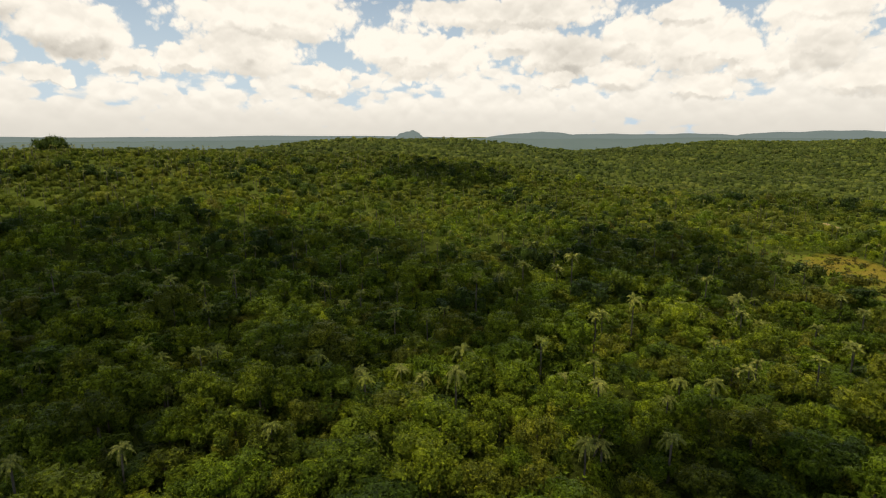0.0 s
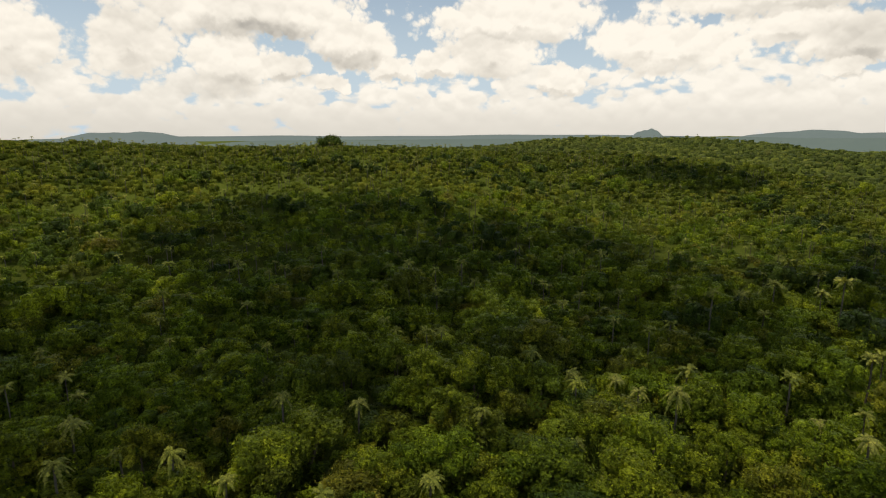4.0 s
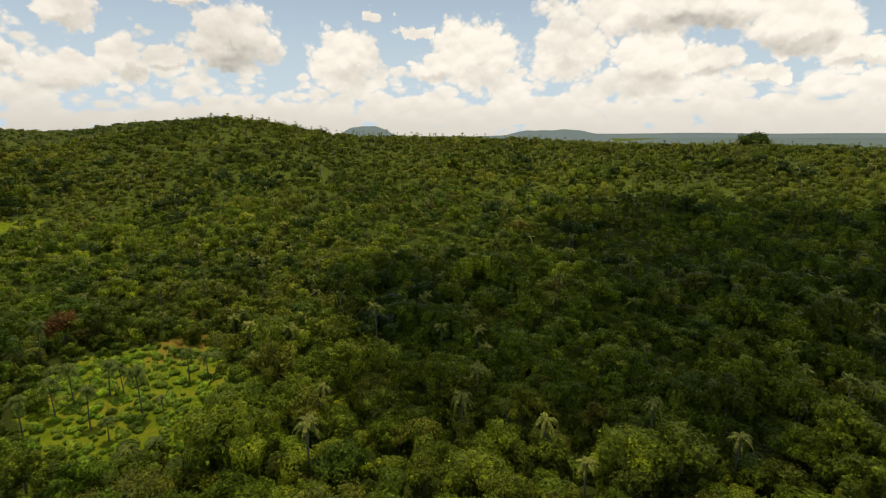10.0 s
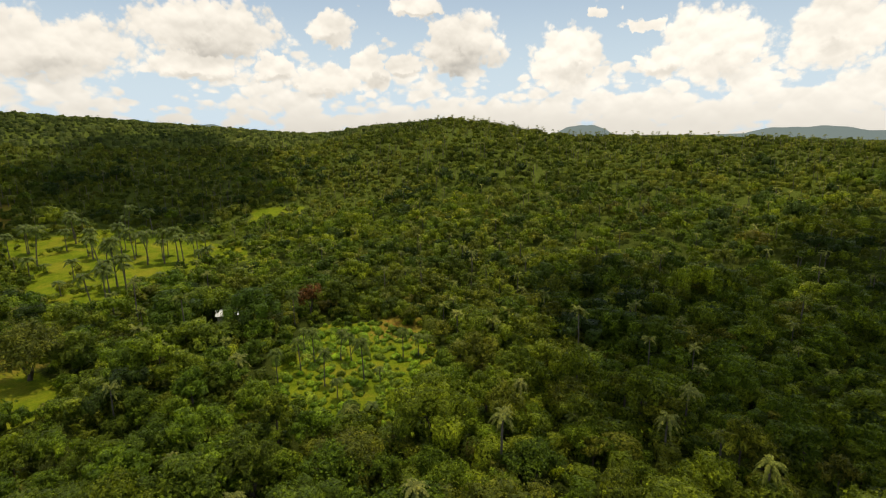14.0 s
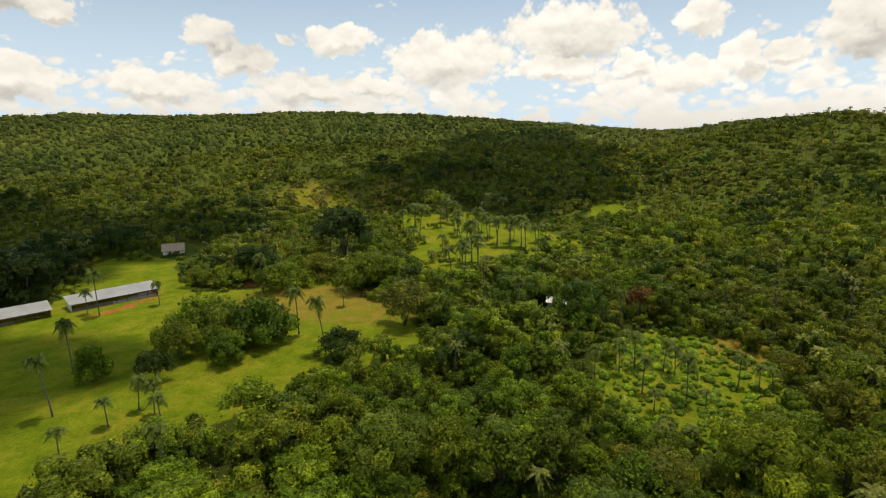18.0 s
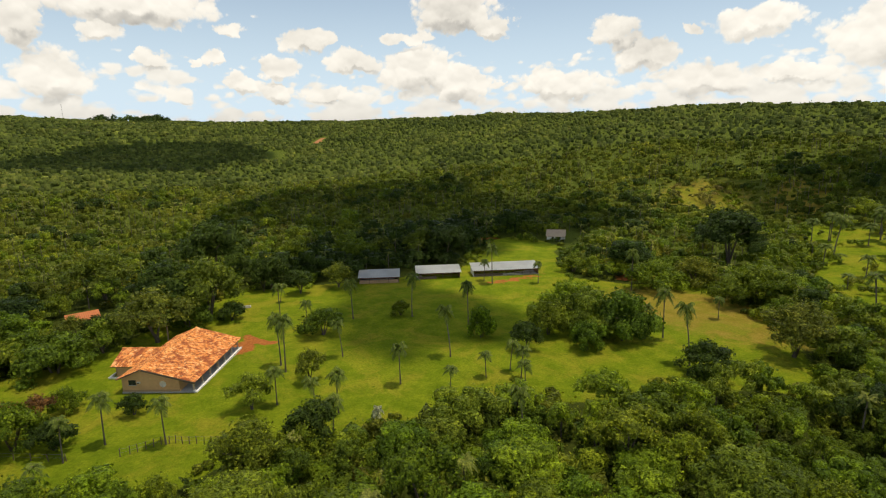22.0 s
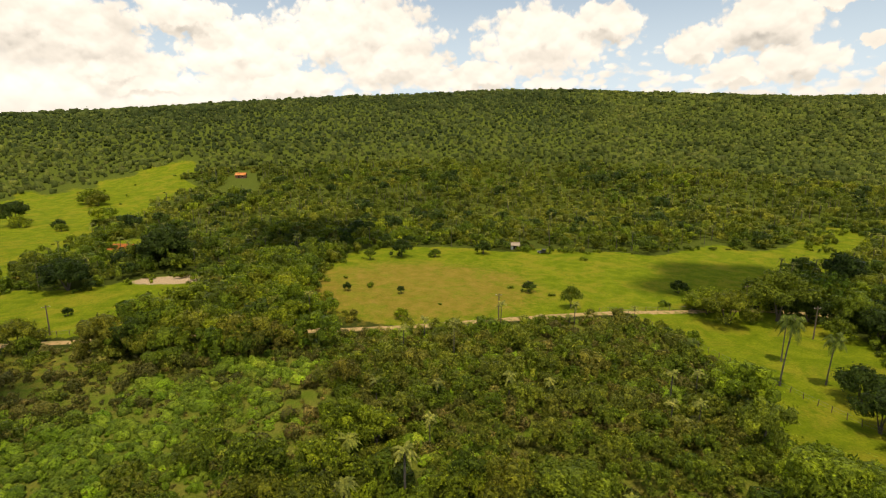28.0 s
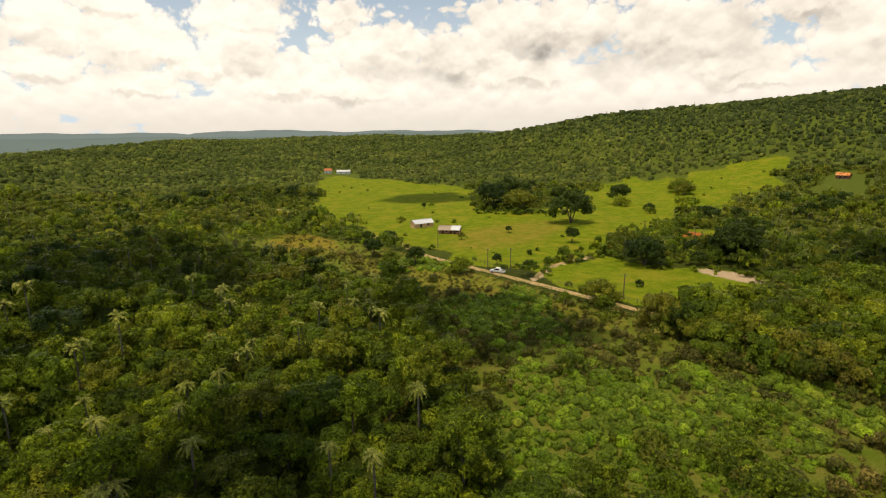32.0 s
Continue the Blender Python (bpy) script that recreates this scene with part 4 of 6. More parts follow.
# taller trees that stand above the canopy, in loose clumps
tall_tree = [tree_template(rng, 95, 0.5, w, t, b, n, trunk=False, cuts=1, rough=0.24) for w, t, b, n in ((3.6, 5.0, 0.6, 9), (3.0, 5.6, 0.8, 8), (4.2, 4.6, 0.4, 11))]
x, y, g = spread(92, 420, 11.0, 28)
clump = np.sin(x * 0.041 + 2.1 * np.sin(y * 0.019)) + np.sin(y * 0.047 + 1.6 * np.sin(x * 0.023)) + g.normal(0, 0.7, len(x))
k = (clump > 0.35) & (height(x, y) < 26)
dark = g.uniform(size=len(x)) < 0.42
forest("tall_trees", "taller green trees standing above the woodland canopy", x[k & ~dark], y[k & ~dark], tall_tree, [LEAF], 0.95, 1.75, g)
forest("tall_trees", "taller dark green trees standing above the woodland canopy", x[k & dark], y[k & dark], tall_tree, [DARK_LEAF], 0.9, 1.7, g)
# a belt of tall dark trees between the two fields, down to the road and over it
BELT = [(108, -8), (112, 18), (124, 34), (150, 14), (188, 12), (196, -14), (168, -16), (134, -12), (122, -6)]
x, y = jittered(100, 210, 4.6, g)
k = inside(BELT, x, y) & (away(ROAD, x, y) > 2.2)
forest("tree_belt", "belt of tall dense trees between two fields", x[k], y[k], tall_tree, [LEAF], 1.0, 1.6, g)
shrub = [tree_template(rng, 40, 0.32, w, t, -0.4, 2, trunk=False, rough=0.25) for w, t in ((1.7, 1.5), (2.2, 1.9), (1.4, 1.1), (1.1, 2.2))]
weed = [tree_template(rng, 26, 0.30, w, t, -0.5, 1, trunk=False, rough=0.3) for w, t in ((1.4, 1.3), (1.7, 1.1), (1.0, 1.5))]


x, y = jittered(45, 240, 1.55, rng)
lush = patches(x, y)
k = (inside(SCRUB, x, y) | (inside(LOW_WOOD, x, y) & (lush > 0.2))) & (away(ROAD, x, y) > 3.0)
u = rng.uniform(size=len(x))
a = k & (lush + 0.35 * rng.normal(size=len(x)) > -0.1) & (u < 0.88)
forest("weeds", "patches of bright green leafy weeds on open ground", x[a], y[a], weed, [SCRUB_LEAF], 0.6, 1.2, rng, category="weeds")
b = k & (lush <= 0.25) & (rng.uniform(size=len(x)) < np.clip(0.40 - 0.0016 * np.hypot(x, y), 0.05, 1))
forest("scrub", "olive and brown shrubs scattered over dry grass", x[b], y[b], shrub, [OLIVE_LEAF], 0.5, 1.25, rng, category="shrubs")
c = k & (rng.uniform(size=len(x)) < np.clip(0.9 - 0.003 * np.hypot(x, y), 0.3, 1)) & ~a
forest("dry_grass", "rank tufts of dry grass between the shrubs", x[c], y[c], [tree_template(rng, 14, 0.34, 1.2, 0.8, -0.4, 1, trunk=False, cuts=1, rough=0.35)], [STRAW_LEAF], 0.5, 1.1, rng, category="grass")
x, y = jittered(38, 150, 2.0, rng)
k = inside(LOW_WOOD, x, y) & (away(ROAD, x, y) > 2.6) & (rng.uniform(size=len(x)) < 0.75)
forest("scrub", "olive and brown shrubs scattered over dry grass", x[k], y[k], shrub, [OLIVE_LEAF], 0.55, 1.15, rng, category="shrubs")
# a low open wood of light green saplings between the lawn and the scrub
x, y = jittered(40, 150, 3.1, rng)
k = inside(LOW_WOOD, x, y) & (away(ROAD, x, y) > 6)
k |= inside(SCRUB, x, y) & (away(ROAD, x, y) > 5) & (rng.uniform(size=len(x)) < np.where(np.hypot(x, y) < 75, 0.16, 0.05))
forest("low_wood", "low open wood of light green saplings and bushes", x[k], y[k], [tree_template(rng, 210, 0.33, w, t, b, n * 2, trunk=False, cuts=1) for w, t, b, n in ((2.9, 3.4, 0.3, 6), (2.4, 2.8, 0.1, 5), (3.5, 3.4, 0.4, 7), (1.8, 3.6, 0.5, 4))], [OPEN_LEAF], 0.5, 1.2, rng)
x, y = jittered(40, 150, 8.5, rng)
k = inside(LOW_WOOD, x, y) & (away(ROAD, x, y) > 4) & (rng.uniform(size=len(x)) < 0.35)
forest("low_palms", "short palms standing in the low open wood", x[k], y[k], near_palm, [PALM_LEAF, PALM_BARK], 0.6, 0.85, rng, category="palms")
# bushes that soften the edges of the clearings
x, y = jittered(60, 330, 3.2, rng)
edge = np.min([np.where(inside(p, x, y), away(p, x, y, True) * 1.6, away(p, x, y, True)) for p in CLEAR], axis=0)
k = (edge < 4.2) & (away([(-20, -166), (-84, -158)], x, y) > 9) & (away(ROAD, x, y) > 4.6) & (rng.uniform(size=len(x)) < 0.6)
forest("edge_bushes", "uneven bushes and saplings along the edge of the clearings", x[k], y[k], [tree_template(rng, 34, 0.4, w, t, -0.2, 3, trunk=False) for w, t in ((1.7, 2.4), (2.2, 3.0), (1.3, 1.6))], [LEAF], 0.55, 1.35, rng, category="shrubs")
x, y = jittered(60, 135, 2.0, rng)
k = inside(THICKET, x, y)
forest("thicket", "bright green thicket of broad weeds round slender palms", x[k], y[k], weed, [SCRUB_LEAF], 0.45, 0.95, rng, category="shrubs")

# small trees and bushes left standing in the pastures
x, y = jittered(130, 480, 13.0, rng)
k = (inside(PASTURE, x, y) | inside(FIELD_DRY, x, y)) & (rng.uniform(size=len(x)) < 0.16) & (away(ROAD, x, y) > 4)
forest("pasture_bushes", "low round bushes scattered over the pasture", x[k], y[k], [tree_template(rng, 40, 0.5, w, t, -0.3, 3, trunk=False) for w, t in ((1.8, 2.2), (2.4, 3.0), (1.3, 1.6))], [LEAF], 0.3, 0.85, rng, category="shrubs")
x, y = jittered(120, 300, 7.0, rng)
k = inside(PALM_LAWN, x, y) & (rng.uniform(size=len(x)) < np.where(away(PALM_LAWN, x, y, True) < 14, 0.6, 0.12))
forest("pasture_bushes", "dark bushes and saplings spreading over the palm lawn", x[k], y[k], [tree_template(rng, 60, 0.4, w, t, -0.2, 4, trunk=False, cuts=1) for w, t in ((1.9, 2.6), (2.6, 3.6), (1.5, 2.0))], [LEAF], 0.5, 1.4, rng, category="shrubs")
# a tall dark grove on the far ridge
a = np.radians(np.concatenate([rng.uniform(188.6, 191.0, 26), rng.uniform(190, 194.6, 24), rng.uniform(186.8, 195.5, 16)]))
r = rng.uniform(1285, 1320, len(a))
forest("ridge_grove", "tall dark grove standing on the far ridge", -np.sin(a) * r, np.cos(a) * r, mid, [DARK_LEAF], 2.0, 3.4, rng)
x, y = jittered(280, 370, 5.0, rng)
k = inside(DRY_SLOPE, x, y) & (rng.uniform(size=len(x)) < 0.55)
forest("pasture_bushes", "bushes and saplings spreading over the dry slope", x[k], y[k], mid, [OLIVE_LEAF], 0.4, 0.9, rng, category="shrubs")


# ---- things: helpers ----
def part(name, me, mat, parent, label="", m=None):
    """One mesh under a thing or a part."""
    if isinstance(me, bmesh.types.BMesh):
        bm, me = me, bpy.data.meshes.new(name)
        bm.to_mesh(me)
        bm.free()
    if mat is not None and not me.materials:
        me.materials.append(mat)
    ob = new(name, me)
    ob.parent = parent
    if m is not None:
        ob.matrix_basis = m
    return tagged(ob, label)


def thing(name, m, label, category, group=""):
    ob = new(name)
    ob.empty_display_size = 0.3
    ob.matrix_basis = m
    return tagged(ob, label, category, group)


def box(x0, y0, z0, x1, y1, z1, bevel=0.0, bm=None):
    bm = bm or bmesh.new()
    m = Matrix.Translation(((x0 + x1) / 2, (y0 + y1) / 2, (z0 + z1) / 2)) @ Matrix.Diagonal((abs(x1 - x0), abs(y1 - y0), abs(z1 - z0), 1))
    made = bmesh.ops.create_cube(bm, size=1, matrix=m)
    if bevel:
        edges = list({e for v in made["verts"] for e in v.link_edges})
        bmesh.ops.bevel(bm, geom=edges, offset=bevel, segments=1, affect="EDGES")
    return bm


def rod(p, q, r0, r1=None, sides=8, bm=None):
    bm = bm or bmesh.new()
    p, q = Vector(p), Vector(q)
    turn = (q - p).to_track_quat("Z", "Y").to_matrix().to_4x4()
    bmesh.ops.create_cone(bm, cap_ends=True, segments=sides, radius1=r0, radius2=r0 if r1 is None else r1, depth=(q - p).length,
                          matrix=Matrix.Translation((p + q) / 2) @ turn)
    return bm


def prism(points, axis_from, axis_to, along="x", bm=None):
    """An outline in the other two axes, drawn out along one axis."""
    bm = bm or bmesh.new()
    def at(k, a, b):
        return (k, a, b) if along == "x" else (a, k, b)
    lo = [bm.verts.new(at(axis_from, a, b)) for a, b in points]
    hi = [bm.verts.new(at(axis_to, a, b)) for a, b in points]
    bm.faces.new(lo)
    bm.faces.new(hi[::-1])
    for i in range(len(points)):
        j = (i + 1) % len(points)
        bm.faces.new((lo[j], lo[i], hi[i], hi[j]))
    bmesh.ops.recalc_face_normals(bm, faces=bm.faces)
    return bm


def plain(name, colour, rough=0.8, vary=0.25, scale=1.5, metal=0.0, spec=0.3, bump=0.3):
    m, n = material(name)
    p = world_pos(n)
    f = n.noise(p, scale, 5, 0.65)
    stain = n.noise(p, scale * 0.25, 3)
    c = n.mix(f, tuple(v * (1 - vary) for v in colour), tuple(min(1, v * (1 + vary)) for v in colour))
    c = n.mix(n.range(stain, 0.45, 0.75, 0, 0.35), c, tuple(v * 0.6 for v in colour))
    output(n, finish(n, c, rough, n.noise(p, scale * 8, 3), bump, 0.02, spec, metal))
    return m


def tile_material():
    m, n = material("clay_tile")
    r = n.add("ShaderNodeNewGeometry").outputs["Random Per Island"]
    p = world_pos(n)
    c = n.ramp(r, (0.0, (0.36, 0.09, 0.025)), (0.2, (0.66, 0.22, 0.05)), (0.5, (0.86, 0.38, 0.11)), (0.75, (0.66, 0.21, 0.05)), (1.0, (0.95, 0.55, 0.24)))
    c = n.mix(n.range(n.noise(p, 0.55, 6, 0.75, 0.4), 0.47, 0.60, 0, 0.9), c, (0.27, 0.06, 0.02))
    c = n.mix(n.range(n.noise(p, 1.7, 5, 0.75), 0.53, 0.64, 0, 0.8), c, (0.12, 0.04, 0.02))
    output(n, finish(n, c, 0.85, n.noise(p, 14, 3), 0.4, 0.02))
    return m


TILE = tile_material()
BROWN_WALL = plain("brown_plaster", (0.66, 0.40, 0.20))
OLD_TILE = plain("old_clay_tile", (0.50, 0.17, 0.065), 0.9, 0.4, 1.2)
WHITE = plain("whitewash", (0.78, 0.76, 0.70), 0.7, 0.08)
ZINC = plain("zinc_sheet", (0.58, 0.59, 0.58), 0.55, 0.14, 0.8, 0.1)
TIMBER = plain("weathered_timber", (0.15, 0.11, 0.08), 0.9)
BRICK = plain("red_brick", (0.30, 0.14, 0.085), 0.9)
DARK = plain("dark_wood", (0.05, 0.035, 0.025), 0.7)
CONCRETE = plain("concrete", (0.42, 0.40, 0.36), 0.9)
THATCH = plain("thatch", (0.36, 0.28, 0.20), 0.95, 0.35, 3.0)
WIRE = plain("dull_wire", (0.2, 0.2, 0.2), 0.5, 0.1, metal=0.8)
PAINT = plain("white_car_paint", (0.75, 0.75, 0.74), 0.3, 0.03, spec=0.5, bump=0.0)
DARK_PAINT = plain("dark_car_paint", (0.03, 0.03, 0.035), 0.3, 0.05, spec=0.5, bump=0.0)
RUBBER = plain("tyre_rubber", (0.02, 0.02, 0.02), 0.8, 0.1)
gm, gn = material("window_glass")
output(gn, finish(gn, (0.02, 0.025, 0.03), 0.08, spec=0.6))
PANE = gm


def tiled_slope(name, a, b, c, d, parent, wide=0.30, long=0.46, mat=None):
    """Rows of half-round clay tiles over a slope: a, b along the eave, d above a, c above b."""
    a, b, c, d = (np.array(v, float) for v in (a, b, c, d))
    across = max(2, round(np.linalg.norm(b - a) / wide))
    up = max(2, round(np.linalg.norm((d + c) / 2 - (a + b) / 2) / long))
    nrm = unit(np.cross(b - a, d - a))
    g = np.random.default_rng(5)
    quads = []
    for i in range(up):
        for j in range(across):
            def at(u, v):
                lo, hi = a + (b - a) * u, d + (c - d) * u
                return lo + (hi - lo) * v
            v0, v1 = i / up, min(1.0, (i + 1.12) / up)
            u0, u1 = j / across, (j + 1) / across
            w0 = g.uniform(0.0, 0.025)
            for k0, k1, h0, h1 in ((0.0, 0.28, 0.0, 0.075), (0.28, 0.72, 0.075, 0.075), (0.72, 1.0, 0.075, 0.0)):
                p, q = u0 + (u1 - u0) * k0, u0 + (u1 - u0) * k1
                lift = nrm * (0.05 + w0)
                quads.append([at(p, v0) + nrm * h0 + lift, at(q, v0) + nrm * h1 + lift, at(q, v1) + nrm * h1 + nrm * (0.02 + w0), at(p, v1) + nrm * h0 + nrm * (0.02 + w0)])
    quads = np.array(quads)
    n = len(quads) // 3
    # one island to a tile: share the two inner edges
    v = quads.reshape(n, 3, 4, 3)
    pts = np.stack([v[:, 0, 0], v[:, 0, 1], v[:, 1, 1], v[:, 2, 1], v[:, 0, 3], v[:, 0, 2], v[:, 1, 2], v[:, 2, 2]], 1).reshape(-1, 3)
    base = np.arange(n)[:, None] * 8
    faces = np.concatenate([base + f for f in ([0, 1, 5, 4], [1, 2, 6, 5], [2, 3, 7, 6])])
    me = bpy.data.meshes.new(name)
    me.from_pydata(pts.tolist(), [], faces.tolist())
    me.materials.append(mat or TILE)
    return tagged(part(name, me, TILE, parent, "overlapping orange clay tiles, patchily weathered"), kind="stuff")


def slab(a, b, c, d, thick=0.12):
    """A sloping four-cornered slab."""
    bm = bmesh.new()
    top = [Vector(v) for v in (a, b, c, d)]
    nrm = (top[1] - top[0]).cross(top[3] - top[0]).normalized()
    hi = [bm.verts.new(v) for v in top]
    lo = [bm.verts.new(v - nrm * thick) for v in top]
    bm.faces.new(hi)
    bm.faces.new(lo[::-1])
    for i in range(4):
        j = (i + 1) % 4
        bm.faces.new((hi[j], hi[i], lo[i], lo[j]))
    bmesh.ops.recalc_face_normals(bm, faces=bm.faces)
    return bm


def window(parent, x, y, z, wide, tall, facing, shutters=True):
    """A framed window let into a wall; facing: 'x' or 'y', the wall's normal."""
    def bx(a0, z0, a1, z1, d0, d1):
        return box(x + d0, y + a0, z + z0, x + d1, y + a1, z + z1, 0.01) if facing == "x" else box(x + a0, y + d0, z + z0, x + a1, y + d1, z + z1, 0.01)
    w = part("window", bx(-wide / 2, 0, wide / 2, tall, -0.03, 0.03), DARK, parent, "small dark window with timber frame")
    part("pane", bx(-wide / 2 + 0.08, 0.08, -0.03, tall - 0.08, -0.05, 0.05), PANE, w)
    part("pane", bx(0.03, 0.08, wide / 2 - 0.08, tall - 0.08, -0.05, 0.05), PANE, w)
    part("sill", bx(-wide / 2 - 0.1, -0.1, wide / 2 + 0.1, 0.0, -0.12, 0.12), CONCRETE, w)


def stand(x, y, turn, sink=0.0):
    return pose(x, y, float(height(x, y)) - sink, 0, 0, turn)


# ---- the farmhouse with its tiled roof and porch ----
def farmhouse():
    h = thing("farmhouse", stand(16.7, -99.7, -108.5), "single-storey brown farmhouse with an orange clay-tile roof and pillared porch", "house")
    L, W, P, R, TOP = 20.5, 13.0, 2.5, 8.9, 4.7
    eave_p, eave_b = 2.35, 2.95
    part("floor_slab", box(-0.3, -0.35, -0.3, L + 0.3, W, 0.18, 0.03), CONCRETE, h)
    part("porch_kerb", box(-0.2, -0.75, -0.2, L + 0.4, -0.36, 0.24, 0.04), WHITE, h, "whitewashed kerb along the porch")
    slope_at = lambda y: eave_p + (TOP - eave_p) * y / R if y < R else TOP - (TOP - eave_b) * (y - R) / (W - R)
    for x0, x1, label in ((0.0, 0.24, "brown plastered gable wall"), (L - 0.24, L, "")):
        part("gable_wall", prism([(P, 0.18), (W, 0.18), (W, eave_b), (R, TOP - 0.08), (P, slope_at(P) - 0.08)], x0, x1), BROWN_WALL, h, label)
    part("side_wall", box(0.24, P, 0.18, L - 0.24, P + 0.22, slope_at(P) - 0.1), BROWN_WALL, h)
    part("side_wall", box(0.24, W - 0.22, 0.18, L - 0.24, W, eave_b - 0.1), BROWN_WALL, h)
    part("plinth", box(-0.06, P, -0.1, -0.005, W, 0.55, 0.01), plain("ochre_plinth", (0.46, 0.30, 0.16)), h, "paler ochre plinth stained by splashes")
    part("roof", slab((-0.6, -0.7, eave_p - 0.18), (L + 0.6, -0.7, eave_p - 0.18), (L + 0.6, R, TOP), (-0.6, R, TOP)), TIMBER, h)
    part("roof", slab((L + 0.6, W + 0.6, eave_b - 0.22), (-0.6, W + 0.6, eave_b - 0.22), (-0.6, R, TOP), (L + 0.6, R, TOP)), TIMBER, h)
    tiled_slope("roof_tiles", (-0.6, -0.75, eave_p - 0.2), (L + 0.6, -0.75, eave_p - 0.2), (L + 0.6, R, TOP), (-0.6, R, TOP), h)
    tiled_slope("roof_tiles", (L + 0.6, W + 0.65, eave_b - 0.24), (-0.6, W + 0.65, eave_b - 0.24), (-0.6, R, TOP), (L + 0.6, R, TOP), h)
    part("ridge_cap", rod((-0.65, R, TOP + 0.06), (L + 0.65, R, TOP + 0.06), 0.17, sides=10), TILE, h)
    for y0, z0, y1, z1 in ((-0.7, eave_p - 0.3, R, TOP - 0.12), (W + 0.6, eave_b - 0.34, R, TOP - 0.12)):
        part("barge_board", slab((-0.64, y0, z0), (-0.58, y0, z0), (-0.58, y1, z1), (-0.64, y1, z1), 0.2), TIMBER, h)
    for i in range(7):
        x = 0.15 + i * (L - 0.3) / 6
        p = part("porch_post", box(x - 0.13, -0.15, 0.18, x + 0.13, 0.11, eave_p - 0.14, 0.02), plain("pale_post", (0.52, 0.40, 0.30)) if i == 0 else bpy.data.materials["pale_post"], h)
        part("post_base", box(x - 0.2, -0.22, 0.18, x + 0.2, 0.18, 0.42, 0.02), WHITE, p)
    part("porch_beam", box(0, -0.14, eave_p - 0.14, L, 0.08, eave_p + 0.04), DARK, h)
    for x in (3.2, 9.5, 15.8):
        d = part("door", box(x, P - 0.05, 0.18, x + 0.95, P - 0.01, 2.25, 0.01), DARK, h, "dark panelled timber door")
        part("handle", box(x + 0.8, P - 0.1, 1.15, x + 0.86, P - 0.05, 1.25), WIRE, d)
    for x in (6.4, 12.6, 18.6):
        window(h, x, P - 0.02, 1.1, 1.3, 1.0, "y")
    window(h, -0.01, 11.1, 1.45, 1.35, 0.95, "x")
    v = part("vent_box", box(-0.22, 9.6, 1.75, -0.005, 10.2, 2.1, 0.02), WHITE, h, "small white box on the wall")
    part("grille", box(-0.24, 9.66, 1.81, -0.222, 10.14, 2.04), DARK, v)
    # the cross wing behind
    w0, w1, far_y = 6.4, 14.6, 18.8
    mid_x = (w0 + w1) / 2
    part("wing_wall", box(w0 + 0.3, W, 0.0, w0 + 0.54, far_y - 0.5, 2.4), BROWN_WALL, h)
    part("wing_wall", box(w1 - 0.54, W, 0.0, w1 - 0.3, far_y - 0.5, 2.4), BROWN_WALL, h)
    part("wing_gable", prism([(w0 + 0.3, 0.0), (w1 - 0.3, 0.0), (w1 - 0.3, 2.4), (mid_x, 4.05), (w0 + 0.3, 2.4)], far_y - 0.74, far_y - 0.5, "y"), BROWN_WALL, h)
    part("wing_roof", slab((w0 - 0.4, far_y + 0.1, 2.3), (w0 - 0.4, W - 3.0, 2.3), (mid_x, R + 0.4, 4.3), (mid_x, far_y + 0.1, 4.3)), TIMBER, h)
    part("wing_roof", slab((w1 + 0.4, W - 3.0, 2.3), (w1 + 0.4, far_y + 0.1, 2.3), (mid_x, far_y + 0.1, 4.3), (mid_x, R + 0.4, 4.3)), TIMBER, h)
    tiled_slope("wing_tiles", (w0 - 0.45, far_y + 0.1, 2.28), (w0 - 0.45, W - 0.2, 2.28), (mid_x, R + 0.6, 4.3), (mid_x, far_y + 0.1, 4.3), h)
    tiled_slope("wing_tiles", (w1 + 0.45, W - 0.2, 2.28), (w1 + 0.45, far_y + 0.1, 2.28), (mid_x, far_y + 0.1, 4.3), (mid_x, R + 0.6, 4.3), h)
    part("wing_ridge", rod((mid_x, R + 0.4, 4.36), (mid_x, far_y + 0.15, 4.36), 0.16, sides=10), TILE, h)
    part("wing_kerb", box(w0 - 0.6, far_y - 3.2, -0.1, w0 - 0.3, far_y + 0.7, 0.22, 0.03), WHITE, h, "whitewashed kerb round the wing")
    part("wing_kerb", box(w0 - 0.29, far_y + 0.4, -0.1, w1, far_y + 0.7, 0.22, 0.03), WHITE, h)


farmhouse()


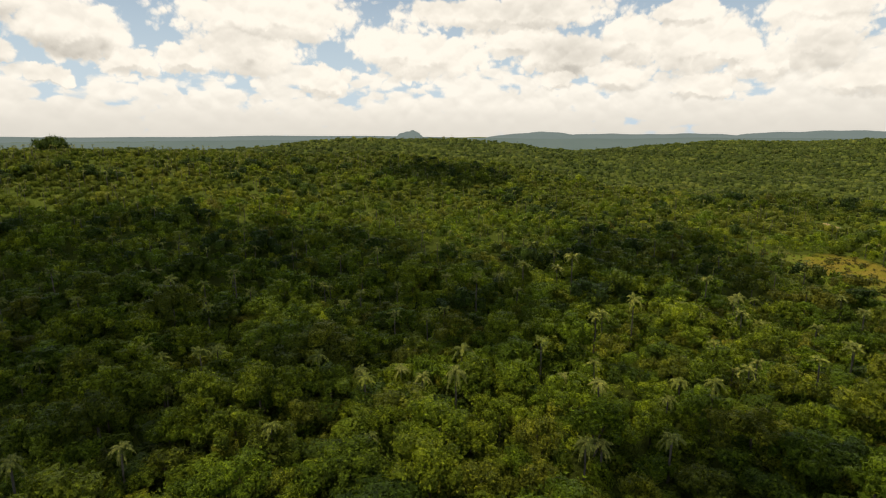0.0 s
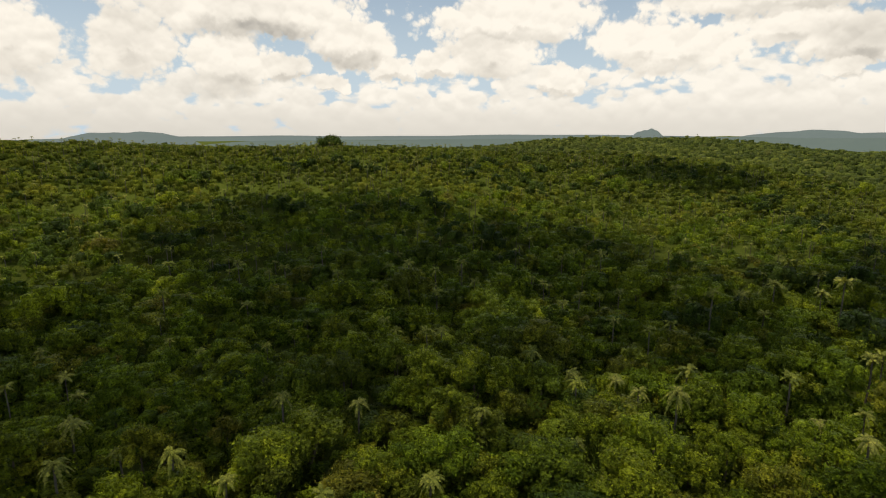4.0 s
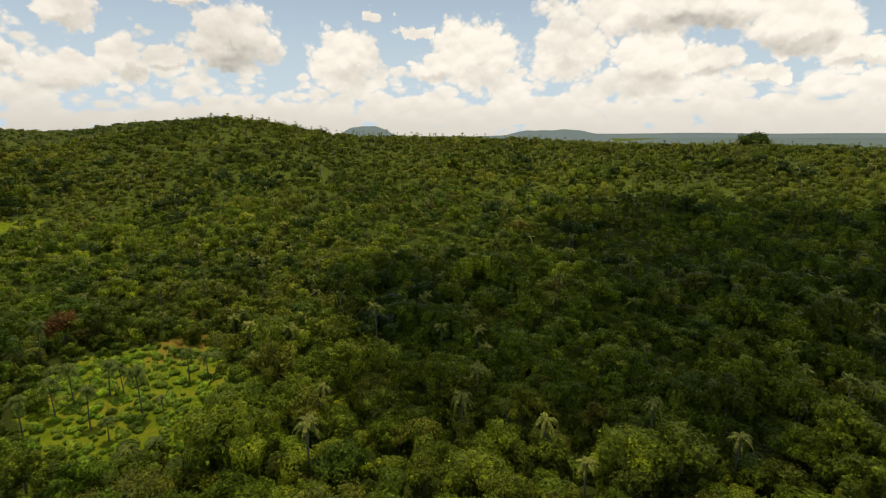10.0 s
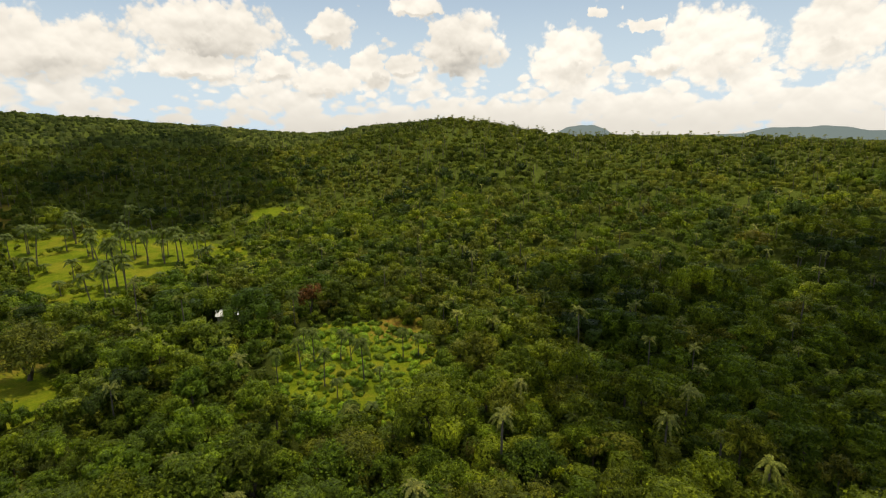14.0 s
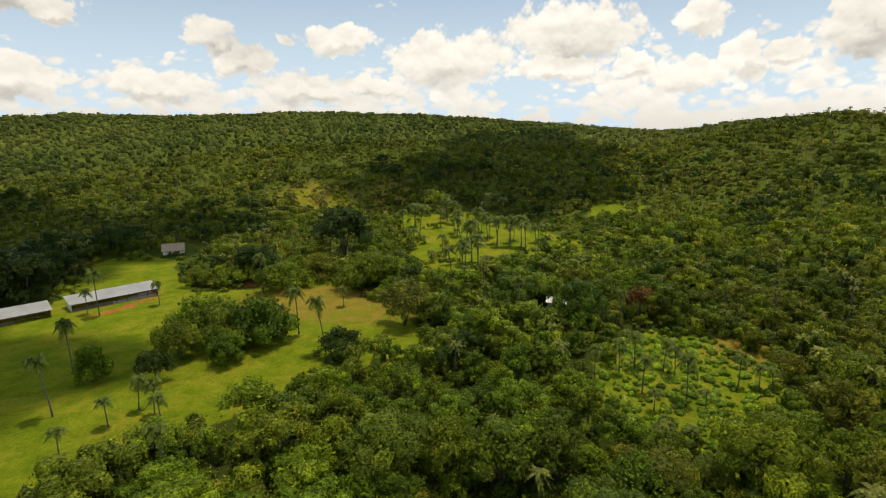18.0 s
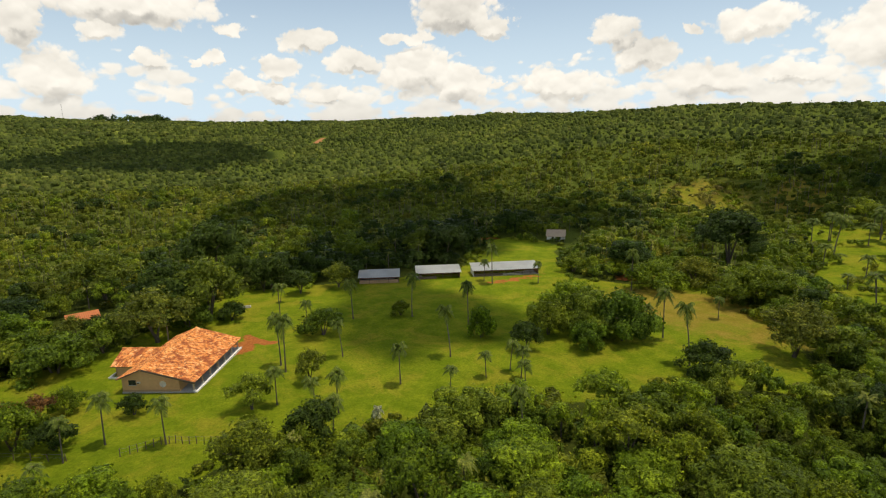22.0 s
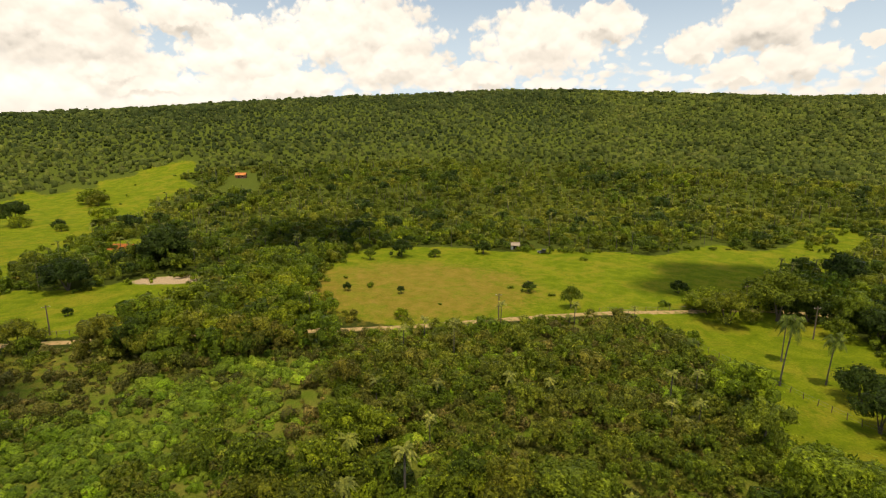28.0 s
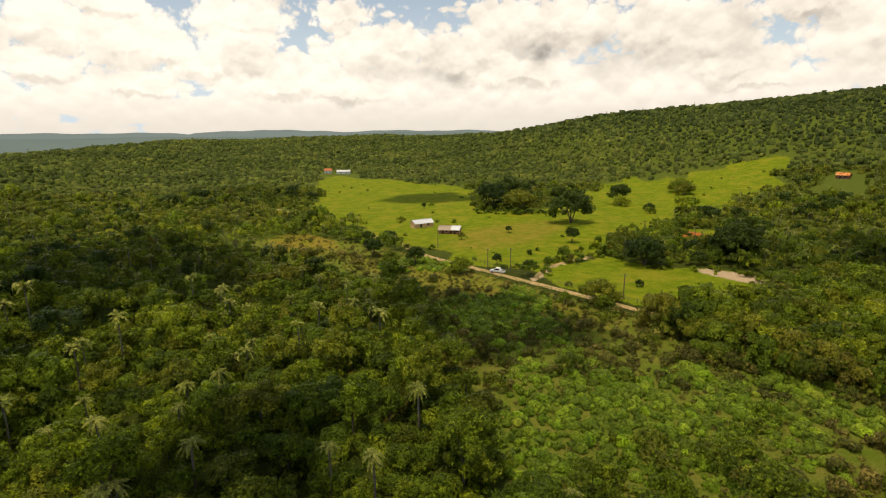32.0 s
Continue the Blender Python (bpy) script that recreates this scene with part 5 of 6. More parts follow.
def satellite_dish():
    u, v = Vector((-0.317, -0.948, 0)), Vector((0.948, -0.317, 0))
    at = Vector((16.7, -99.7, 0)) + v * 5.0 - u * 0.55
    d = thing("satellite_dish", Matrix.Translation((at.x, at.y, 1.75)) @ Euler((0, 0, radians(-108.5))).to_matrix().to_4x4(), "white satellite dish on the brown gable wall", "dish")
    bm = bmesh.new()
    rings = []
    for i in range(6):
        r = 0.62 * i / 5
        rings.append([bm.verts.new((-0.28 + 0.3 * (r / 0.62) ** 2 * -1 + 0.25, r * math.cos(a * math.pi / 10), 0.35 + r * math.sin(a * math.pi / 10))) for a in range(20)] if i else [bm.verts.new((-0.03, 0, 0.35))])
    for a in range(20):
        b = (a + 1) % 20
        bm.faces.new((rings[0][0], rings[1][a], rings[1][b]))
        for i in range(1, 5):
            bm.faces.new((rings[i][a], rings[i + 1][a], rings[i + 1][b], rings[i][b]))
    bmesh.ops.solidify(bm, geom=bm.faces[:], thickness=0.02)
    part("reflector", bm, WHITE, d)
    part("feed_arm", rod((-0.1, 0, -0.2), (-0.75, 0, 0.3), 0.02), WIRE, d)
    part("feed_horn", box(-0.82, -0.05, 0.26, -0.7, 0.05, 0.38, 0.01), WHITE, d)
    part("bracket", rod((0.0, 0, 0.3), (0.32, 0, 0.2), 0.035), WIRE, d)


satellite_dish()


# ---- three long open-fronted sheds ----
def shed(x, y, turn, long, deep, label, brick, bays, low=2.1, tall=3.1):
    s = thing("shed", stand(x, y, turn, 0.05), label, "shed", "farm sheds")
    part("floor", box(-0.2, -0.1, -0.25, long + 0.2, deep + 0.1, 0.06, 0.02), CONCRETE, s)
    part("back_wall", box(0, deep - 0.15, 0.06, long, deep, tall - 0.12), BRICK, s)
    for x0 in (0, long - 0.15):
        part("end_wall", prism([(0.0, 0.06), (deep - 0.16, 0.06), (deep - 0.16, tall - 0.15), (0.0, low - 0.1)], x0, x0 + 0.15), WHITE if x0 == 0 and not brick else BRICK, s)
    if brick:
        part("front_wall", box(0.15, 0, 0.06, long - 0.15, 0.14, 1.15, 0.01), plain("sandy_brick", (0.40, 0.27, 0.17)), s, "low sandy brick front wall")
    else:
        part("front_rail", box(0.15, 0.02, 0.75, long - 0.15, 0.08, 0.85), TIMBER, s)
        part("front_boards", box(0.15, 0.03, 0.06, long * 0.45, 0.09, 0.72), TIMBER, s)
    for i in range(bays + 1):
        px = 0.1 + i * (long - 0.2) / bays
        part("post", box(px - 0.07, 0.0 if not brick else -0.02, 0.06, px + 0.07, 0.14, low - 0.06, 0.01), TIMBER, s)
    for i in range(bays):
        px = long * (i + 0.5) / bays
        part("rafter", slab((px - 0.04, -0.4, low - 0.12), (px + 0.04, -0.4, low - 0.12), (px + 0.04, deep + 0.2, tall - 0.06), (px - 0.04, deep + 0.2, tall - 0.06), 0.1), TIMBER, s)
    sheets = round(long / 1.0)
    g = np.random.default_rng(int(long * 10))
    w = (long + 0.8) / sheets
    for i in range(sheets):
        x0 = -0.4 + i * w
        bm = bmesh.new()
        lift = g.uniform(0, 0.02) + 0.012 * (i % 2)
        cols = [(x0 + w * 1.04 * k / 8, 0.025 * math.cos(k * math.pi)) for k in range(9)]
        lo = [bm.verts.new((a, -0.6 - g.uniform(0, 0.04), low - 0.05 + z + lift)) for a, z in cols]
        hi = [bm.verts.new((a, deep + 0.35, tall + 0.05 + z + lift)) for a, z in cols]
        for k in range(8):
            bm.faces.new((lo[k], lo[k + 1], hi[k + 1], hi[k]))
        bmesh.ops.solidify(bm, geom=bm.faces[:], thickness=0.008)
        part("roof_sheet", bm, ZINC, s)
    return s


shed(-23.4, -163.0, 167.0, 12.3, 5.6, "brick shed with a low front wall and grey sheet-metal roof", True, 4)
shed(-41.8, -161.6, 168.0, 13.9, 5.8, "open-fronted timber shed with a grey sheet-metal roof", False, 5)
shed(-60.0, -158.4, 168.8, 21.7, 6.2, "long open shed, pale metal roof, above red earth bank", False, 8)


# ---- smaller houses ----
def cottage(x, y, turn, wide, deep, wall, rise, wall_mat, roof, label, arches=0, category="house", old=False):
    c = thing("cottage", stand(x, y, turn, 0.05), label, category)
    part("floor", box(-0.15, -0.15, -0.3, wide + 0.15, deep + 0.15, 0.05), CONCRETE, c)
    for y0 in (0, deep - 0.2):
        part("wall", box(0, y0, 0.05, wide, y0 + 0.2, wall), wall_mat, c)
    for x0 in (0, wide - 0.2):
        part("gable_wall", prism([(0.2, 0.05), (deep - 0.2, 0.05), (deep - 0.2, wall), (deep / 2, wall + rise - 0.15), (0.2, wall)], x0, x0 + 0.2), wall_mat, c)
    for k, (a, b) in enumerate((((-0.4, -0.5), (wide + 0.4, -0.5)), ((wide + 0.4, deep + 0.5), (-0.4, deep + 0.5)))):
        za = wall - 0.25
        q = ((*a, za), (*b, za), (b[0], deep / 2, wall + rise), (a[0], deep / 2, wall + rise))
        if roof == "tile":
            part("roof", slab(*q), TIMBER, c)
            tiled_slope("roof_tiles", *q, c, 0.42, 0.6, OLD_TILE if old else None)
        else:
            part("roof", slab(*q, 0.14 if roof == "thatch" else 0.05), THATCH if roof == "thatch" else ZINC, c)
    part("ridge_cap", rod((-0.42, deep / 2, wall + rise + 0.02), (wide + 0.42, deep / 2, wall + rise + 0.02), 0.13), (OLD_TILE if old else TILE) if roof == "tile" else (THATCH if roof == "thatch" else ZINC), c)
    d = part("door", box(wide * 0.28, -0.03, 0.05, wide * 0.28 + 0.9, -0.003, 2.0), DARK, c)
    part("handle", box(wide * 0.28 + 0.75, -0.07, 1.0, wide * 0.28 + 0.8, -0.03, 1.1), WIRE, d)
    window(c, wide * 0.72, -0.01, 1.0, 1.0, 0.9, "y")
    for i in range(arches):
        x0 = 0.3 + i * (wide - 0.6) / max(1, arches)
        step = (wide - 0.6) / arches
        for sx in (x0, x0 + step - 0.3):
            part("arch_pier", box(sx, -1.2, 0.0, sx + 0.3, -0.9, 1.8), WHITE, c)
        bm = bmesh.new()
        pts = [(x0 + 0.3, 1.7)] + [(x0 + step / 2 - (step / 2 - 0.3) * math.cos(t * math.pi / 8), 1.7 + 0.6 * math.sin(t * math.pi / 8)) for t in range(9)] + [(x0 + step - 0.3, 1.7)]
        bm = prism(pts[1:] + [(x0 + step - 0.3, 2.6), (x0 + 0.3, 2.6)], -1.2, -0.9, "y")
        part("arch", bm, WHITE, c)
    if arches:
        part("porch_roof", slab((-0.3, -1.3, 2.68), (wide + 0.3, -1.3, 2.68), (wide + 0.4, 0.1, wall + 0.1), (-0.4, 0.1, wall + 0.1)), TILE, c)
    return c


cottage(92.5, -195.5, 235, 9.0, 6.5, 3.0, 1.6, WHITE, "tile", "small whitewashed house with an arched porch and orange tile roof", 3)
cottage(50.5, -146.5, 203, 6.5, 4.6, 1.9, 1.0, BROWN_WALL, "tile", "orange tile-roofed outbuilding half hidden under dark trees", 0, "outbuilding", True)
cottage(-111.5, -204.5, 147, 7.5, 6.0, 2.2, 2.2, WHITE, "thatch", "small white hut with a worn thatched roof at the wood's edge", 0, "hut")
cottage(-127.5, -51.0, 105, 4.6, 3.4, 2.4, 0.6, CONCRETE, "sheet", "small shelter with a bright metal roof under trees", 0, "shelter")
cottage(193.0, 161.5, -22, 10.0, 5.0, 2.3, 1.3, BROWN_WALL, "sheet", "low farm building with a pale metal roof in the pasture", 0, "barn")
cottage(190.0, 138.0, -65, 3.5, 5.0, 2.2, 1.3, BRICK, "sheet", "brick farm store with a white metal roof", 0, "store")
cottage(187.6, 143.4, -65, 5.2, 5.0, 2.1, 1.4, BRICK, "thatch", "brick farm store with a dull brown roof", 0, "store")
cottage(420.0, 5.5, -105, 7.0, 4.6, 2.4, 1.4, BRICK, "tile", "red tile-roofed house alone on the wooded hillside", 0)
cottage(415.0, 482.0, -45, 8.0, 6.0, 3.4, 2.0, WHITE, "tile", "pale farm building at the far end of the pasture", 0, "barn", True)
cottage(423.0, 470.0, -50, 15.0, 5.0, 3.0, 1.4, WHITE, "sheet", "low white barn at the far end of the pasture", 0, "barn")
cottage(186.5, -98.0, -115, 3.2, 2.6, 2.0, 0.7, WHITE, "thatch", "tiny whitewashed pump house beside the wood", 0, "pump house")


# ---- vehicles ----
def pickup(x, y, turn, paint, label):
    c = thing("pickup_truck", stand(x, y, turn), label, "truck")
    bm = prism([(-2.5, 0.45), (2.45, 0.45), (2.5, 0.85), (1.25, 1.02), (0.6, 1.68), (-0.75, 1.72), (-0.9, 1.05), (-2.5, 1.02)], -0.85, 0.85, "y")
    bmesh.ops.bevel(bm, geom=bm.edges[:], offset=0.06, segments=2, affect="EDGES")
    body = part("body", bm, paint, c)
    part("bed", box(-2.42, -0.72, 1.0, -1.0, 0.72, 1.045), DARK_PAINT, body)
    for s in (-1, 1):
        part("side_window", prism([(-0.65, 1.08), (0.95, 1.08), (0.5, 1.58), (-0.6, 1.6)], s * 0.853 - 0.008, s * 0.853 + 0.008, "y"), PANE, body)
    part("windscreen", slab((1.24, -0.7, 1.06), (1.24, 0.7, 1.06), (0.66, 0.66, 1.64), (0.66, -0.66, 1.64), 0.02), PANE, body)
    for s in (-1, 1):
        part("headlight", box(2.42, s * 0.55 - 0.16, 0.68, 2.52, s * 0.55 + 0.16, 0.84, 0.02), WHITE, body)
        for wx in (-1.5, 1.55):
            wheel = part("wheel", rod((wx, s * 0.7, 0.36), (wx, s * 0.9, 0.36), 0.36, sides=18), RUBBER, c)
            part("rim", rod((wx, s * 0.88, 0.36), (wx, s * 0.915, 0.36), 0.2, sides=14), ZINC, wheel)


pickup(144.6, 86.6, 105, PAINT, "white pickup truck stopped on the dirt road")
pickup(175.5, -106.5, 60, DARK_PAINT, "dark pickup truck parked at the wood's edge")


# ---- poles, mast, fences ----
def utility_pole(tall):
    p = thing("utility_pole", pose(0, 0, 0), "weathered timber utility pole with a crossarm", "pole", "utility poles along the road")
    part("post", rod((0, 0, -0.5), (0, 0, tall), 0.17, 0.11, 8), TIMBER, p)
    arm = part("crossarm", box(-0.8, -0.06, tall - 0.55, 0.8, 0.06, tall - 0.42, 0.01), TIMBER, p)
    for x in (-0.7, 0.0, 0.7):
        part("insulator", rod((x, 0, tall - 0.42), (x, 0, tall - 0.24), 0.05, 0.03), WHITE, arm)
    return p


POLES = [(76.8, -116.4), (24.7, -124.7), (112.4, -56.1), (95.8, -117.9), (149.0, 84.4), (146.5, 91.6), (141.4, 44.7), (164.4, 126.0)]
first = utility_pole(7.6)
first.matrix_basis = stand(*POLES[0], 70)
for i, (px, py) in enumerate(POLES[1:]):
    copy_thing(first, stand(px, py, 70 + i * 7) @ Matrix.Diagonal((1, 1, 0.92 + 0.03 * (i % 4), 1)))


def radio_mast():
    a, r = radians(197.0), 1390.0
    x, y = -math.sin(a) * r, math.cos(a) * r
    m = thing("radio_mast", stand(x, y, 10), "thin steel radio mast on the far ridge", "mast")
    for k in range(3):
        u = (math.cos(k * 2.094) * 0.7, math.sin(k * 2.094) * 0.7)
        part("leg", rod((*u, -1), (u[0] * 0.3, u[1] * 0.3, 38), 0.13, 0.1, 6), ZINC, m)
    for z in range(2, 38, 4):
        part("brace", rod((0.7, 0, z), (-0.35, 0.6, z + 3), 0.07, 0.07, 5), ZINC, m)


radio_mast()


def fence(line, gap, tall, label):
    f = thing("fence", pose(0, 0, 0), label, "fence")
    g = np.random.default_rng(3)
    post_me = bpy.data.meshes.new("post")
    bm = rod((0, 0, -0.4), (0, 0, tall), 0.075, 0.06, 6)
    bm.to_mesh(post_me)
    bm.free()
    post_me.materials.append(TIMBER)
    tops = []
    for (x0, y0), (x1, y1) in zip(line, line[1:]):
        n = max(1, round(math.hypot(x1 - x0, y1 - y0) / gap))
        for i in range(n):
            x, y = x0 + (x1 - x0) * i / n + g.normal(0, 0.08), y0 + (y1 - y0) * i / n + g.normal(0, 0.08)
            z = float(height(x, y))
            part("post", post_me, TIMBER, f, m=pose(x, y, z, g.normal(0, 3), g.normal(0, 3), g.uniform(0, 360)))
            tops.append((x, y, z))
    for k in (0.45, 0.9):
        bm = bmesh.new()
        for p, q in zip(tops, tops[1:]):
            rod((p[0], p[1], p[2] + tall * k), (q[0], q[1], q[2] + tall * k), 0.012, sides=4, bm=bm)
        part("wire", bm, WIRE, f)


fence([(154, 103), (147.5, 84), (142.8, 60), (139, 38), (134, 14)], 2.4, 1.35, "post-and-wire fence along the dirt road by the pasture")
fence([(107, -88), (88, -89.5), (66, -88.5), (46, -88), (29, -81)], 2.6, 1.2, "rough post fence along the lower edge of the lawn")
fence([(24, -80.5), (19, -82.5), (13, -80.5), (8, -79)], 1.1, 1.3, "short run of close-set timber fence posts")
fence([(104, -130), (97, -124), (103, -104), (110, -80)], 3.0, 1.2, "post-and-wire fence beside the dirt road and lawn")


def trough():
    t = thing("stone_trough", stand(10.0, -150.0, 4), "low rectangular concrete trough on the grass", "trough")
    part("wall", box(-1.6, -0.8, -0.1, 1.6, -0.55, 0.3, 0.03), CONCRETE, t)
    part("wall", box(-1.6, 0.55, -0.1, 1.6, 0.8, 0.3, 0.03), CONCRETE, t)
    part("end_wall", box(-1.6, -0.54, -0.1, -1.35, 0.54, 0.3, 0.03), CONCRETE, t)
    part("end_wall", box(1.35, -0.54, -0.1, 1.6, 0.54, 0.3, 0.03), CONCRETE, t)


trough()


# ---- palms and trees that can be counted ----
def clone(ob, m):
    """A copy at the pose m, whatever the scale of its master."""
    return copy_thing(ob, m @ Matrix.Diagonal((1 / ob.scale.x, 1 / ob.scale.y, 1 / ob.scale.z, 1)))


def one_palm(tall, n, seed, leaf, label, group):
    g = np.random.default_rng(seed)
    p = thing("palm_tree", pose(0, 0, 0), label, "palm", group)
    bend = g.normal(0, 0.25, 2)
    pts = [(bend[0] * math.sin(k * 1.6) * k, bend[1] * math.sin(k * 1.3) * k, -0.4 + (tall + 0.4) * k) for k in np.linspace(0, 1, 7)]
    part("trunk", quads_mesh("trunk", tube(pts, [0.18, 0.13, 0.11, 0.10, 0.10, 0.12, 0.14], 8), [PALM_BARK]), PALM_BARK, p)
    top = np.array(pts[-1])
    heart = tube([top - [0, 0, 0.5], top + [0, 0, 0.1], top + [0, 0, 0.45]], [0.18, 0.3, 0.08], 7)
    part("crown_heart", quads_mesh("crown_heart", heart, [PALM_BARK]), PALM_BARK, p)
    for i in range(n):
        # a frond: a rib with two rows of narrow leaflets
        a = i * 2.39996 + g.uniform(-0.2, 0.2)
        lift = 1.2 - 1.5 * (i / n) + g.uniform(-0.15, 0.15)
        L = 2.15 * g.uniform(0.85, 1.12)
        u = np.linspace(0, 1, 8)
        r = L * (u * max(0.35, math.cos(lift * 0.85)) * (1 - 0.15 * u))
        z = L * (math.sin(lift) * u - 0.8 * u * u * (0.8 + 0.25 * (1 - lift)))
        spine = np.stack([np.cos(a) * r, np.sin(a) * r, z], 1)
        side = np.array([-math.sin(a), math.cos(a), 0])
        quads = []
        for k in range(7):
            for half in (0.0, 0.5):
                m = spine[k] * (1 - half) + spine[k + 1] * half
                e = spine[k + 1] - spine[k]
                w = 0.66 * math.sin(math.pi * min(0.97, 0.14 + 0.8 * (k + half) / 7))
                for s in (1, -1):
                    tip = m + s * side * w * 0.85 + e * 0.9 - np.array([0, 0, w * (0.55 + g.uniform(0, 0.3))])
                    quads.append([m, m + e * 0.5, tip + e * 0.34, tip])
        part("frond", quads_mesh("frond", np.array(quads) + top + [0, 0, 0.2], [leaf]), leaf, p)
    return p


PALMS_A = [(1.3, -106.8, 10.1), (2.3, -89.8, 6.5), (-4.2, -82.8, 6.7), (-7.5, -83.8, 7.3), (-5.9, -76.5, 6.3), (-11.1, -106.8, 7.4), (-5.1, -126.1, 6.8), (-16.6, -129.4, 9.6), (-31.1, -126.2, 10.4), (-19.8, -90.9, 7.5), (-27.8, -85.3, 4.4), (-32.5, -99.5, 10.2), (-42.7, -116.5, 9.8), (-35.9, -88.2, 4.7), (-41.5, -89.5, 5.9), (-42, -85.6, 6), (-40.5, -80.7, 5.3), (-32.9, -65.9, 8.2), (-62.5, -148.7, 11.6), (18.4, -82.2, 7), (0.9, -137.3, 8.2), (-76.6, -94.2, 7.5), (-80.4, -93.1, 10.6), (-75.2, -79.1, 11.6), (-102.1, -99.5, 5.3), (-97.2, -126.9, 11.4), (-15.2, -72.6, 0.8), (-76.2, -144.5, 6.4), (-61.5, -153, 6.4), (63.6, -89.2, 12.4)]
PALMS_B = [(60.6, -97.1, 9.2), (27.2, -85.1, 7.6), (31.6, -81.7, 6.1), (32.4, -74.7, 3.9), (0.5, -103.1, 10.7), (0.6, -151.4, 5), (-156.4, -107.3, 4.1), (-183.1, -129.2, 2.3), (-142.1, -89.8, 9.1), (-144.3, -87.2, 10.6), (-164.2, -95.1, 14.3), (-192.7, -99.7, 11.7), (-194.6, -94.7, 11.7), (-196.1, -90.3, 12.2), (-200.4, -108.2, 10.9), (-221.4, -142.3, 11), (-200, -123.2, 10.7), (-190.7, -137.2, 13.3), (-198.4, -83.7, 9.3), (-160.9, -90.6, 10), (-163.7, -81, 4), (-185.5, -74.8, 7.7), (-125, -31.6, 8.2), (-103.3, -17.3, 5.9), (-101.5, -14.9, 5.9), (-92.5, -11.4, 8.1), (-92.2, -8.4, 3.2), (-87.3, -15.6, 3.6), (-101.8, -22.3, 6.8), (-91.9, -18.6, 6.4)]
PALMS_C = [(-79, -8.9, 2.3), (-103.6, -1.4, 4.7), (-104.7, 0.6, 4.1), (-71.2, 22, 4), (-93.6, -27.6, 6.2), (-97.4, -24.1, 6.5), (-224.5, -117.6, 4.3), (-200.9, -98.1, 6.9), (-197.8, -102, 9.8), (-205.2, -110.1, 8.1), (-164.4, -92.6, 6.6), (-107.7, -25.6, 4.7), (-104.1, -4.6, 5.9), (71, -99.1, 8.8), (78, -81.5, 4.7)]
TREES_A = [(-8.5, -121.2, 11.4), (18, -143.4, 19.2), (-3.8, -97.5, 6.8), (-28.6, -128.4, 5.8), (-74.5, -74.5, 10.8), (-98.7, -76, 15.4), (-118.6, -104.7, 20.8), (6.0, -68.5, 10.5), (-2.6, -74.3, 9.2), (-104.4, -126.4, 18), (-107, -142.2, 17), (-118.7, -125.6, 15), (-93.5, -153, 10.5), (-145.3, -139.6, 24), (-48.8, -96.9, 7.4), (-147.2, -64.8, 8), (5.1, -164.4, 7.2), (3, -166.5, 11), (-16.8, -161.5, 10.6), (-5.3, -158.6, 8.8), (-36.6, -194.5, 12.8), (12.7, -140.3, 7.8), (28, -148.8, 24), (-57.5, -180.3, 16.4), (-50.6, -185, 16.6), (-24.6, -192.7, 21), (-4.9, -194.8, 16.8), (19.6, -178.4, 23.4), (46.5, -88.5, 8), (36.4, -99.6, 6), (54.2, -96.2, 9)]
TREES_B = [(25.1, -93.9, 5), (51.1, -124.6, 12), (91.1, -106.9, 14), (101.3, -109.7, 9.8), (88.2, -119.9, 16.4), (74.4, -121, 7.8), (69.1, -126, 9.6), (62, -151, 12, 0.75), (104.7, -152.1, 12), (99.3, -160.6, 12.4), (49.3, -172.5, 19.6), (6.4, -89.6, 8.4), (6, -72, 9), (-1.6, -71.4, 9), (133.5, 48.6, 12.6), (123.5, -34.5, 4.4), (151.9, -26.2, 2.8), (143.8, -40.3, 2.6), (132, -75.4, 4.6), (190, -53.5, 8.6), (183.1, -84.3, 6.6), (185.2, -65.4, 5.2), (190.3, -41.7, 5), (99.2, -108.8, 13), (115.7, -115.3, 5.4), (97.5, -126.5, 14), (114.7, -78.4, 6.2), (85.2, -126.4, 10), (77, -135.9, 10.2), (233.8, -13.6, 15.2), (325.5, 110.4, 14.6), (308, 86.5, 6.8)]
TREES_C = [(394.1, 90.5, 17.2), (156, 44.9, 2.8), (248.7, 107.1, 24), (206.1, 181.8, 4.8), (183, 127.5, 3.8), (208.1, 119.2, 3.6), (205.1, 87.4, 6.8), (153.4, 92.1, 3.8), (318.6, 105.5, 10.8), (300.4, 83.7, 6.6), (204.6, 25.6, 17.8), (182.6, 51.4, 16.4), (161.3, 148.8, 7), (155.5, 156.2, 7.2), (155.1, 165.9, 5.8), (137.3, 96.1, 9.2), (246.8, 199.5, 3.4), (383.2, 85.8, 15), (269.2, 166, 20.2), (267.9, 146.3, 24), (322.8, 185.4, 24), (207.2, 29.5, 18), (127.4, 55.4, 3.8), (129, 45.3, 5.4), (138.4, 136.4, 8.4), (137.5, 115.3, 7), (129.4, 119.8, 7.6)]
TREES_D = [(47, -139, 7), (42.5, -140, 6.5), (40, -88, 11), (34, -86, 7), (28.1, -130, 18.4), (21.9, -136, 12.2), (38.2, -126.9, 10.3)]
more = np.random.default_rng(77)
x, y = jittered(120, 300, 11.0, more)
k = inside(PALM_LAWN, x, y) & (away(PALM_LAWN, x, y, True) > 2) & (more.uniform(size=len(x)) < 0.55)
PALMS_D = [(float(a), float(b), float(more.uniform(6, 12))) for a, b in zip(x[k], y[k])]
